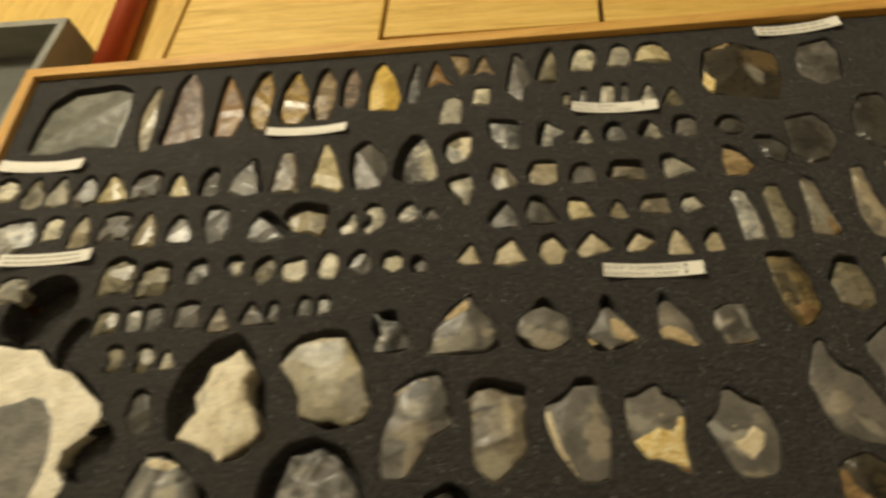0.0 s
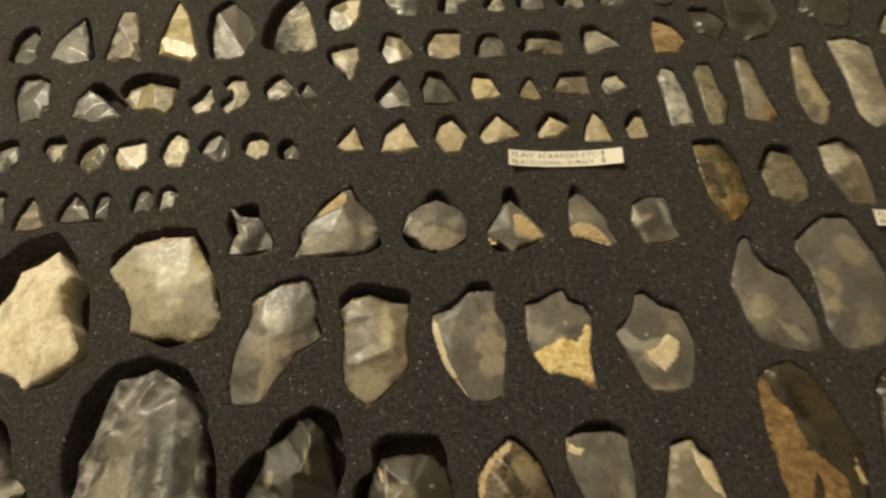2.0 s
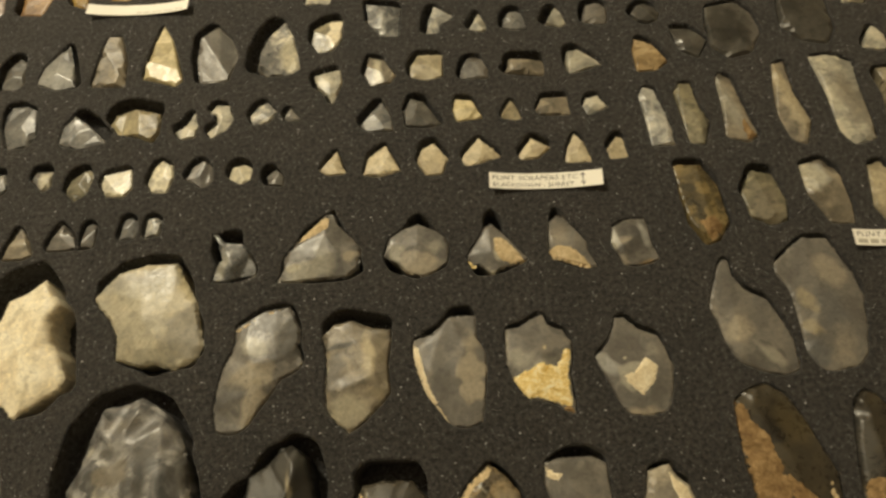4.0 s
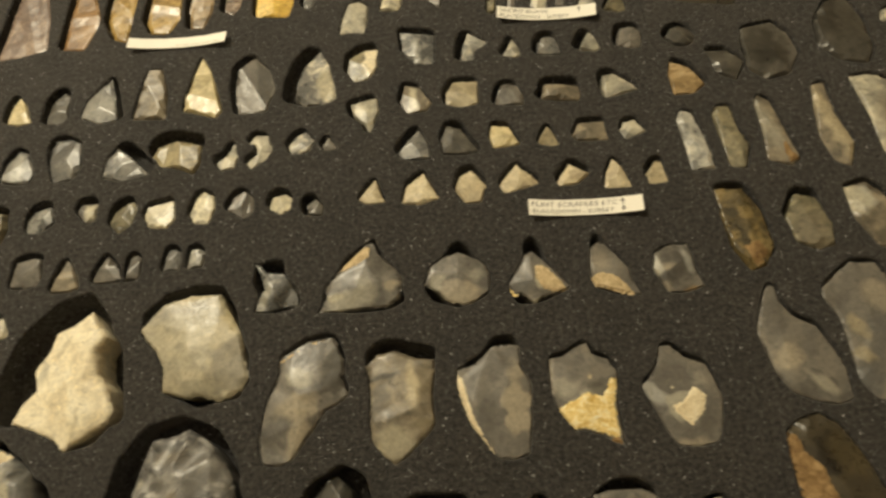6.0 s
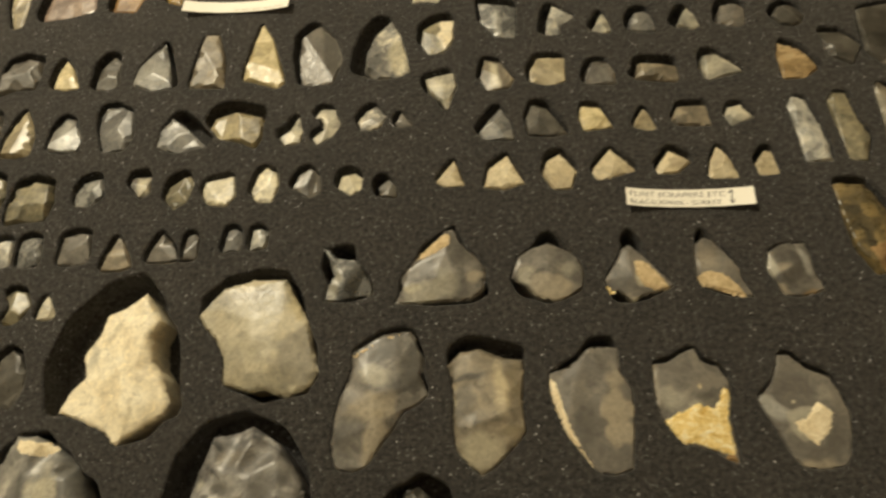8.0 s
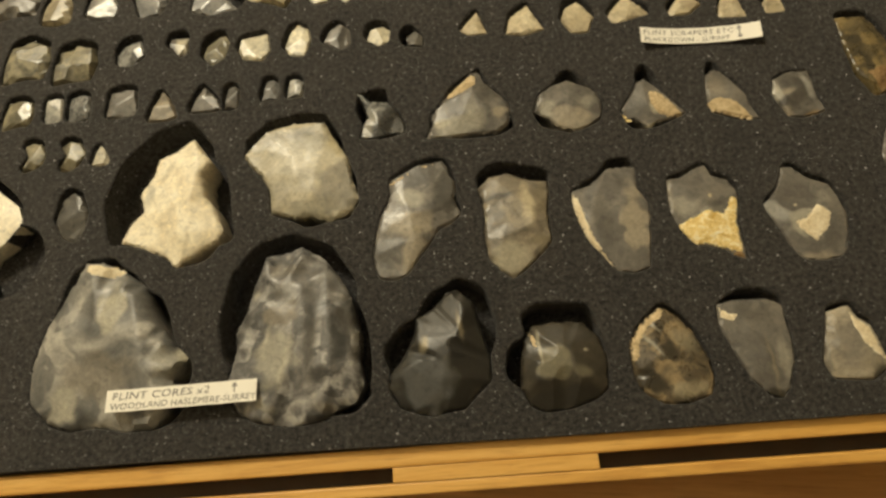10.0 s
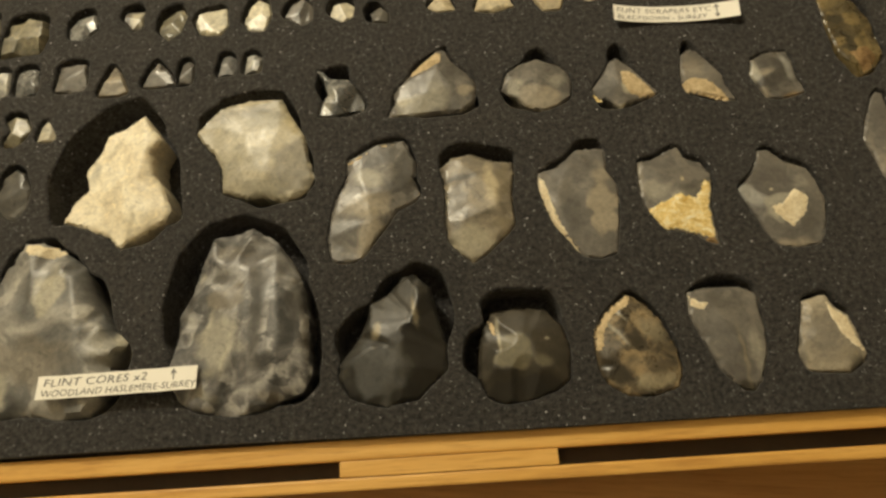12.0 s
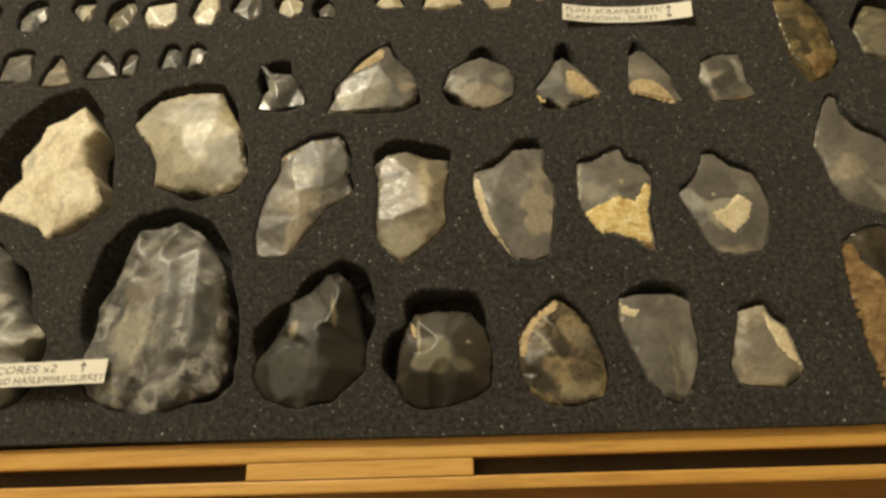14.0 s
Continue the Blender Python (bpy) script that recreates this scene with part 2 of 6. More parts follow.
def wood_material(name, dark, mid, light, along=0, rough=0.42):
    m, nodes, links, shader = material(name)
    stretch = [14.0, 14.0, 14.0]
    stretch[along] = 0.9
    v = coords(nodes, links, True, tuple(stretch))
    grain = noise_node(nodes, links, v, 9.0, 8.0, 0.68, 1.2)
    pores = noise_node(nodes, links, v, 60.0, 4.0, 0.7)
    c = ramp_node(nodes, links, grain, [(0.30, dark), (0.5, mid), (0.70, light)])
    p = ramp_node(nodes, links, pores, [(0.30, (0.70, 0.64, 0.55)), (0.48, (1, 1, 1))])
    links.new(blend(nodes, links, "MULTIPLY", 0.7, c, p), shader.inputs["Base Color"])
    gloss = ramp_node(nodes, links, pores, [(0.3, (rough + 0.15,) * 3), (0.7, (rough - 0.06,) * 3)])
    links.new(gloss, shader.inputs["Roughness"])
    n = bump_node(nodes, links, grain, 0.0002, 0.6)
    links.new(bump_node(nodes, links, pores, 0.0002, 0.8, n), shader.inputs["Normal"])
    return m


def plain_material(name, dark, light, rough, scale=40.0, relief=0.0002):
    m, nodes, links, shader = material(name)
    v = coords(nodes, links)
    a = noise_node(nodes, links, v, scale, 6.0, 0.65)
    b = noise_node(nodes, links, v, scale * 14, 3.0, 0.6)
    c = ramp_node(nodes, links, a, [(0.3, dark), (0.7, light)])
    links.new(c, shader.inputs["Base Color"])
    gloss = ramp_node(nodes, links, a, [(0.3, (rough + 0.06,) * 3), (0.7, (rough - 0.05,) * 3)])
    links.new(gloss, shader.inputs["Roughness"])
    links.new(bump_node(nodes, links, b, relief, 0.6), shader.inputs["Normal"])
    return m


FOAM = foam_material()
RAIL_X = wood_material("pale_varnished_rail", (0.47, 0.235, 0.050), (0.65, 0.365, 0.088), (0.78, 0.48, 0.145), 0)
RAIL_Y = wood_material("pale_varnished_rail_deep", (0.47, 0.235, 0.050), (0.65, 0.365, 0.088), (0.78, 0.48, 0.145), 1)
OAK = wood_material("golden_oak_board", (0.54, 0.34, 0.075), (0.72, 0.49, 0.13), (0.84, 0.62, 0.21), 0, 0.36)
OAK_Y = wood_material("golden_oak_board_deep", (0.54, 0.34, 0.075), (0.72, 0.49, 0.13), (0.84, 0.62, 0.21), 1, 0.36)
# the same oak, darkened for the shade in front of the tray and below
OAK_SHADED = wood_material("shaded_oak_board", (0.32, 0.155, 0.04), (0.44, 0.23, 0.065), (0.54, 0.30, 0.095), 0, 0.38)
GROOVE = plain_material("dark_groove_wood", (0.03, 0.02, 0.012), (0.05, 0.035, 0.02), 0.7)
PAPER = plain_material("cream_paper", (0.87, 0.86, 0.81), (0.93, 0.92, 0.87), 0.75, 60.0, 0.00004)
INK = plain_material("grey_pencil_ink", (0.10, 0.10, 0.105), (0.22, 0.22, 0.225), 0.7, 400.0)
INK_FAINT = plain_material("faint_pencil_grey", (0.42, 0.41, 0.37), (0.55, 0.53, 0.47), 0.7, 400.0)
GREY_BOX = plain_material("grey_painted_box", (0.22, 0.225, 0.20), (0.30, 0.30, 0.27), 0.5)
# box floor, darker than the box walls
GREY_FLOOR = plain_material("dark_grey_box_floor", (0.075, 0.08, 0.068), (0.11, 0.115, 0.10), 0.6)
RED = plain_material("red_lacquer", (0.27, 0.035, 0.008), (0.38, 0.058, 0.012), 0.18, 20.0, 0.00003)
WALL = plain_material("cream_plaster", (0.66, 0.60, 0.49), (0.74, 0.68, 0.57), 0.85, 8.0)
CEILING = plain_material("white_ceiling_paint", (0.70, 0.66, 0.57), (0.76, 0.72, 0.63), 0.85, 8.0)
CARPET = plain_material("brown_carpet", (0.10, 0.07, 0.045), (0.17, 0.12, 0.08), 0.95, 30.0, 0.001)


# ---- mesh helpers ----
def part(name, bm, mat, parent, label=""):
    mesh = bpy.data.meshes.new(name)
    bm.to_mesh(mesh)
    bm.free()
    mesh.materials.append(mat)
    ob = new(name, mesh)
    ob.parent = parent
    if label:
        ob["label"] = label
    return ob


def thing(name, x, y, z, turn=0.0):
    ob = new(name)
    ob.empty_display_size = 0.02
    ob.matrix_world = pose(x, y, z, 0, 0, turn)
    return ob


def box(x0, y0, z0, x1, y1, z1, bevel=0.0008, cuts=0):
    bm = bmesh.new()
    bmesh.ops.create_cube(bm, size=1.0)
    for v in bm.verts:
        v.co = Vector(((x0 + x1) / 2 + v.co.x * (x1 - x0), (y0 + y1) / 2 + v.co.y * (y1 - y0), (z0 + z1) / 2 + v.co.z * (z1 - z0)))
    if bevel:
        bmesh.ops.bevel(bm, geom=bm.edges[:], offset=bevel, segments=2, affect="EDGES", profile=0.6)
    return bm


def prism(points, z0, z1, bevel=0.0007):
    """An upright block over a plan outline (metres), its edges worn round."""
    bm = bmesh.new()
    low = [bm.verts.new((x, y, z0)) for x, y in points]
    high = [bm.verts.new((x, y, z1)) for x, y in points]
    n = len(points)
    bm.faces.new(low[::-1])
    bm.faces.new(high)
    for i in range(n):
        bm.faces.new((low[i], low[(i + 1) % n], high[(i + 1) % n], high[i]))
    bmesh.ops.recalc_face_normals(bm, faces=bm.faces[:])
    bmesh.ops.bevel(bm, geom=bm.edges[:], offset=bevel, segments=2, affect="EDGES", profile=0.6)
    return bm


from mathutils.geometry import delaunay_2d_cdt


def loop_of(points, step):
    """The closed outline with its sides cut into lengths of about step."""
    out = []
    for i, p in enumerate(points):
        q = points[(i + 1) % len(points)]
        k = max(1, int(round(math.dist(p, q) / step)))
        out += [(p[0] + (q[0] - p[0]) * j / k, p[1] + (q[1] - p[1]) * j / k) for j in range(k)]
    return np.array(out)


def inside(points, loop):
    x, y = points[:, 0], points[:, 1]
    hit = np.zeros(len(points), bool)
    a = loop
    b = np.roll(loop, -1, axis=0)
    for (ax, ay), (bx, by) in zip(a, b):
        if ay != by:
            cross = ((ay > y) != (by > y)) & (x < (bx - ax) * (y - ay) / (by - ay) + ax)
            hit ^= cross
    return hit


def edge_distance(points, loop):
    a, b = loop[None], np.roll(loop, -1, axis=0)[None]
    p = points[:, None]
    e = b - a
    t = np.clip(((p - a) * e).sum(2) / np.maximum((e * e).sum(2), 1e-9), 0, 1)
    return np.sqrt((((a + e * t[..., None]) - p) ** 2).sum(2)).min(1)


def normals_of(loop):
    d = np.roll(loop, -1, axis=0) - np.roll(loop, 1, axis=0)
    n = np.stack([d[:, 1], -d[:, 0]], 1)
    return n / np.maximum(np.hypot(n[:, 0], n[:, 1])[:, None], 1e-9)


def counter_clockwise(loop):
    x, y = loop[:, 0], loop[:, 1]
    return loop if (x * np.roll(y, -1) - np.roll(x, -1) * y).sum() > 0 else loop[::-1].copy()


def fill(loop, points):
    """Triangles over the outline and the points in it."""
    n = len(loop)
    verts = [Vector(p) for p in loop.tolist()] + [Vector(p) for p in points.tolist()]
    out, _, faces, *_ = delaunay_2d_cdt(verts, [(i, (i + 1) % n) for i in range(n)], [], 1, 1e-5)
    return np.array([tuple(v) for v in out]), [tuple(f) for f in faces]


# ---- flint tools ----
POCKETS = []  # (outline in millimetres, depth)
EDGE = -1.5


def shade(mesh, angle):
    bm = bmesh.new()
    bm.from_mesh(mesh)
    for f in bm.faces:
        f.smooth = True
    for e in bm.edges:
        if len(e.link_faces) == 2 and e.calc_face_angle(0) > angle:
            e.smooth = False
    bm.to_mesh(mesh)
    bm.free()


def ridged(loop, ridges, sink, rim_share):
    """A height over the plan for a stone whose facets meet in the ridges given (x, y, height)."""
    rim = loop.tolist()
    flat, lift, edges = [tuple(p) for p in rim], [], [(i, (i + 1) % len(rim)) for i in range(len(rim))]
    top = max(h for line in ridges for _, _, h in line)
    lift = [rim_share * (top - sink) - 0.7] * len(rim)
    for line in ridges:
        last = None
        for px, py, h in line:
            here = next((i for i, q in enumerate(flat) if math.dist(q, (px, py)) < 0.4), len(flat))
            if here == len(flat):
                flat.append((px, py))
                lift.append(h - sink)
            if last is not None and last != here:
                edges.append((last, here))
            last = here
    out, _, faces, origin, *_ = delaunay_2d_cdt([Vector(p) for p in flat], edges, [], 0, 1e-5)
    out = np.array([tuple(v) for v in out])
    known = np.array(flat)
    high = []
    for i, p in enumerate(out):
        if origin[i]:
            high.append(lift[origin[i][0]])
        else:
            d = np.hypot(*(known - p).T)
            w = 1 / np.maximum(d, 0.1) ** 2
            high.append(float((w * np.array(lift)).sum() / w.sum()))
    high = np.array(high)

    def facets(p):
        z = np.full(len(p), lift[0])
        for f in faces:
            (ax, ay), (bx, by), (cx, cy) = out[list(f)]
            det = (by - cy) * (ax - cx) + (cx - bx) * (ay - cy)
            if abs(det) > 1e-6:
                u = ((by - cy) * (p[:, 0] - cx) + (cx - bx) * (p[:, 1] - cy)) / det
                v = ((cy - ay) * (p[:, 0] - cx) + (ax - cx) * (p[:, 1] - cy)) / det
                hit = (u >= -1e-6) & (v >= -1e-6) & (u + v <= 1 + 1e-6)
                z[hit] = (u * high[f[0]] + v * high[f[1]] + (1 - u - v) * high[f[2]])[hit]
        return z

    return facets


def knap(name, loop, rng, size, high, planes, ridges, rim_share):
    """A height over the plan for a struck stone: facets that meet in worn ridges, faint ripples, and a chipped edge."""
    n = len(loop)
    normal = normals_of(loop)
    if ridges:
        facets = ridged(loop, ridges, 0.0 if name == "flint_core" else 1.0, rim_share)
    else:
        if not planes:
            first = rng.uniform(0, 360)
            count = rng.choice((2, 2, 3, 3))
            steep = 0.22 if name == "leaf_point" else (0.34 if size > 12 else 0.5)
            planes = [(first + 360 * (k + rng.uniform(-0.25, 0.25)) / count, rng.uniform(0.10, steep), high * rng.uniform(0.75, 1.1)) for k in range(count)]
        sides = [(np.array([math.cos(radians(k[0])), math.sin(radians(k[0]))]) * k[1], k[2]) for k in planes]

        def facets(p):
            return np.min([level - p @ way * 0.8 for way, level in sides], axis=0) - 0.9

    around = np.hypot(*(np.roll(loop, -1, axis=0) - loop).T)
    nicks = []
    for k in range(1 if size < 11 else int(around.sum() / 11.0)):
        i = rng.randrange(n)
        f = rng.random()
        at = loop[i] * (1 - f) + loop[(i + 1) % n] * f
        nicks.append((at, -normal[i], rng.uniform(0.35, 0.8), rng.uniform(1.4, 3.6) * min(1.0, 0.4 + size / 30)))
    seed = Vector((rng.uniform(0, 90), rng.uniform(0, 90), 0))
    worn = 0.35 if size < 11 else 0.55
    lift = 0.5 if size < 11 else 0.9

    def height(p):
        away = edge_distance(p, loop)
        z = sum(facets(p + np.array(off) * worn) for off in ((0, 0), (1, 0), (-1, 0), (0, 1), (0, -1))) / 5
        for at, inward, slope, wide in nicks:
            t = (p - at) @ inward
            s = (p - at) @ np.array([-inward[1], inward[0]])
            z = np.minimum(z, EDGE + lift + slope * np.maximum(t, 0) + 0.9 * (s / wide) ** 2)
        z = np.minimum(z, EDGE + 2.2 * away + 0.4)
        z = np.maximum(z, EDGE + np.minimum(away * 0.5, 0.8))
        wob = [noise.noise(Vector((x * 0.13, y * 0.13, 0)) + seed) * 0.2 + noise.noise(Vector((x * 0.34, y * 0.34, 3)) + seed) * 0.06 for x, y in p.tolist()]
        return z + np.array(wob) * min(1.0, size / 16) * np.minimum(1.0, away)

    return height


def body(name, mat, x, y, loop, gx, gy, high, depth, planes=(), ridges=(), hole=None, rim_share=0.36):
    """A stone over its plan outline (millimetres about x, y) and its pocket in the foam."""
    rng = random.Random(int(abs(x) * 31 + abs(y) * 17))
    loop = counter_clockwise(loop)
    size = math.sqrt(abs((loop[:, 0] * np.roll(loop[:, 1], -1) - np.roll(loop[:, 0], -1) * loop[:, 1]).sum()) / 2)
    step = max(0.55, size / 40)
    if hole is None:
        coarse = loop_of(loop.tolist(), max(1.4, size / 14))
        n = normals_of(coarse)
        g = math.hypot(gx, gy)
        push = np.maximum(0, n @ np.array([gx, gy]) / max(g, 1e-6)) * g
        hole = coarse + n * (push * 1.3 - 0.1)[:, None]
    else:
        hole = counter_clockwise(hole)
        hole = loop_of(hole.tolist(), 1.6)
        for _ in range(2):
            hole = (hole * 2 + np.roll(hole, 1, axis=0) + np.roll(hole, -1, axis=0)) / 4
        tight = loop_of(loop.tolist(), 0.8)
        for i, p in enumerate(hole):
            gap = np.hypot(*(tight - p).T)
            hug = min(1.0, max(0.0, (4.2 - gap.min()) / 1.6))
            hole[i] = p * (1 - hug) + tight[gap.argmin()] * hug
    hole = (hole * 2 + np.roll(hole, 1, axis=0) + np.roll(hole, -1, axis=0)) / 4
    POCKETS.append((hole + np.array([x, y]), depth))
    rim = loop_of(loop.tolist(), step)
    rn = normals_of(rim)
    jit = np.array([noise.noise(Vector((px * 0.55 + x, py * 0.55 + y, 5))) * 0.5 + noise.noise(Vector((px * 1.6 + x, py * 1.6, 9))) * 0.3 for px, py in rim.tolist()])
    rim = rim + rn * (jit * min(1.0, size / 13))[:, None]
    lo, hi = rim.min(0), rim.max(0)
    gxs, gys = np.meshgrid(np.arange(lo[0], hi[0], step), np.arange(lo[1], hi[1], step * 0.87))
    gxs = gxs + (np.arange(len(gxs)) % 2)[:, None] * step / 2
    pts = np.stack([gxs.ravel(), gys.ravel()], 1)
    pts = pts + np.array([[rng.uniform(-1, 1), rng.uniform(-1, 1)] for _ in range(len(pts))]) * step * 0.15
    pts = pts[inside(pts, rim)]
    if len(pts):
        pts = pts[edge_distance(pts, rim) > step * 0.45]
    flat, faces = fill(rim, pts)
    height = knap(name, loop, rng, size, high, planes, ridges, rim_share)
    z = height(flat)
    n = len(rim)
    verts = [(px / 1000, py / 1000, pz / 1000) for (px, py), pz in zip(flat.tolist(), z)]
    base = len(verts)
    verts += [(px * 0.97 / 1000, py * 0.97 / 1000, -depth / 1000 + 0.0002) for px, py in rim.tolist()]
    side = [(i, base + i, base + (i + 1) % n, (i + 1) % n) for i in range(n)]
    mesh = bpy.data.meshes.new(name)
    mesh.from_pydata(verts, [], list(faces) + side + [tuple(range(base + n - 1, base - 1, -1))])
    mesh.materials.append(STONE[mat])
    shade(mesh, 0.62)
    mesh.color_attributes.new("patina", "FLOAT_COLOR", "POINT").data.foreach_set("color", np.zeros(len(verts) * 4))
    ob = new(name, mesh)
    ob.location = (x / 1000, y / 1000, 0)
    what, sort = KINDS[name]
    tagged(ob, WORDS[mat] + " " + what + " set in foam", sort, sort + "s in the tray")
    return ob, height


def polar(corners):
    return np.array([(r * math.cos(radians(a)), r * math.sin(radians(a))) for a, r in corners])


def stone(name, mat, x, y, gx, gy, corners, planes=()):
    """A stone drawn by the bearing (degrees) and reach (millimetres) of its corners from the middle."""
    mean = sum(r for _, r in corners) / len(corners)
    high = {"leaf_point": 0.9, "flint_nodule": 4.0, "stone_axe": 1.0}.get(name, 0.6 + 0.16 * mean)
    return body(name, mat, x, y, polar(corners), gx, gy, high, 14.0 if mean > 18 else 9.0, planes)


def flint(name, mat, x, y, corners, ridges, hole=None, rim_share=0.36):
    """A large stone: its corners, the ridges between its facets, and the corners of a pocket wider than itself."""
    return body(name, mat, x, y, polar(corners), 0.5, 1.4, 3.0, 14.0, (), ridges, None if hole is None else polar(hole), rim_share)


PLANS = {
    "tri": ((-0.08, 0.5), (0.16, 0.28), (0.36, -0.05), (0.5, -0.38), (0.18, -0.5), (-0.5, -0.42), (-0.36, -0.05), (-0.2, 0.3)),
    "down": ((-0.5, 0.36), (-0.1, 0.42), (0.45, 0.5), (0.4, 0.05), (0.12, -0.3), (0.06, -0.5), (-0.08, -0.25), (-0.3, 0.08)),
    "rect": ((-0.42, 0.42), (0.05, 0.5), (0.42, 0.44), (0.5, -0.1), (0.44, -0.46), (0.0, -0.5), (-0.5, -0.44), (-0.46, 0.0)),
    "trap": ((-0.34, 0.4), (0.0, 0.5), (0.2, 0.42), (0.42, 0.02), (0.5, -0.44), (0.0, -0.5), (-0.48, -0.44), (-0.45, 0.05)),
    "pent": ((-0.05, 0.5), (0.26, 0.26), (0.5, 0.02), (0.36, -0.38), (0.0, -0.5), (-0.38, -0.42), (-0.5, -0.08), (-0.28, 0.25)),
    "oval": ((0.0, 0.5), (0.3, 0.38), (0.48, 0.08), (0.4, -0.3), (0.1, -0.5), (-0.28, -0.42), (-0.5, -0.05), (-0.3, 0.36)),
    "leaf": ((0.1, 0.5), (0.3, 0.25), (0.48, -0.1), (0.4, -0.42), (0.0, -0.5), (-0.45, -0.44), (-0.38, -0.1), (-0.14, 0.26)),
    "drop": ((-0.4, 0.36), (-0.1, 0.5), (0.2, 0.25), (0.5, -0.08), (0.2, -0.2), (-0.1, -0.42), (-0.42, -0.48), (-0.5, 0.0)),
    "cres": ((-0.3, 0.38), (0.0, 0.5), (0.32, 0.38), (0.5, 0.0), (0.34, -0.34), (0.05, -0.5), (-0.3, -0.5), (-0.1, -0.05)),
    "irr": ((-0.3, 0.4), (0.08, 0.5), (0.42, 0.34), (0.48, -0.08), (0.36, -0.46), (-0.06, -0.42), (-0.46, -0.5), (-0.4, 0.0)),
}


def chip(name, mat, x, y, wide, deep, turn, plan, gx, gy):
    """A small stone of a simple plan."""
    rng = random.Random(int(abs(x) * 13 + abs(y) * 7))
    c, s = math.cos(radians(turn)), math.sin(radians(turn))
    pts = [(px * wide * rng.uniform(0.92, 1.08), py * deep * rng.uniform(0.92, 1.08)) for px, py in PLANS[plan]]
    loop = np.array([(px * c - py * s, px * s + py * c) for px, py in pts])
    return body(name, mat, x, y, loop, gx, gy, 0.8 + 0.12 * wide, 9.0)


def finger_hole(x, y, wide, deep, turn, down):
    """A rounded hole in the foam with nothing in it."""
    c, s = math.cos(radians(turn)), math.sin(radians(turn))
    ring = [(wide / 2 * math.cos(math.tau * i / 32), deep / 2 * math.sin(math.tau * i / 32)) for i in range(32)]
    POCKETS.append((np.array([(x + u * c - v * s, y + u * s + v * c) for u, v in ring]), down))


def stain_with(ob, mat, weight):
    """Lays a flint's colour over part of a stone; weight: from 0 to 1 for plan points in millimetres about its middle."""
    data = ob.data.color_attributes["patina"].data
    n = len(data)
    co, rgba = np.zeros(n * 3, np.float32), np.zeros(n * 4, np.float32)
    ob.data.vertices.foreach_get("co", co)
    data.foreach_get("color", rgba)
    p, rgba = co.reshape(-1, 3)[:, :2] * 1000.0, rgba.reshape(-1, 4)
    w = np.clip(weight(p), 0, 1)
    total = w + rgba[:, 3] * (1 - w)
    tone = np.array(TONES[STONE[mat].name])
    share = (w / np.maximum(total, 1e-6))[:, None]
    rgba[:, :3] = rgba[:, :3] * (1 - share) + tone * share
    rgba[:, 3] = total
    data.foreach_set("color", rgba.ravel())


def wander(p, ob, far, fine=0.22):
    """Moves plan points about, so that zones end in uneven lines."""
    at = ob.location * 1000.0
    return p + np.array([[noise.noise(Vector((x * fine + at.x, y * fine + at.y, 1))), noise.noise(Vector((x * fine + at.x, y * fine + at.y, 8)))] for x, y in p.tolist()]) * far


def stain_or_light(made, mat, x, y, rx, ry, turn, soft, amount):
    """A cloudy patch of another shade in the flint, or light and shadow painted on it: an uneven oval whose edge fades
    over soft millimetres.
    """
    ob = made[0]
    cx, cy = x - ob.location.x * 1000, y - ob.location.y * 1000
    c, s = math.cos(radians(turn)), math.sin(radians(turn))

    def weight(p):
        q = wander(p, ob, min(rx, ry) * 0.5 + 0.5) - np.array([cx, cy])
        u, v = q[:, 0] * c + q[:, 1] * s, -q[:, 0] * s + q[:, 1] * c
        d = (np.hypot(u / rx, v / ry) - 1) * min(rx, ry)
        t = np.clip(0.5 - d / max(soft, 0.3), 0, 1)
        return t * t * (3 - 2 * t) * min(1.0, amount * 1.2)

    stain_with(ob, mat, weight)


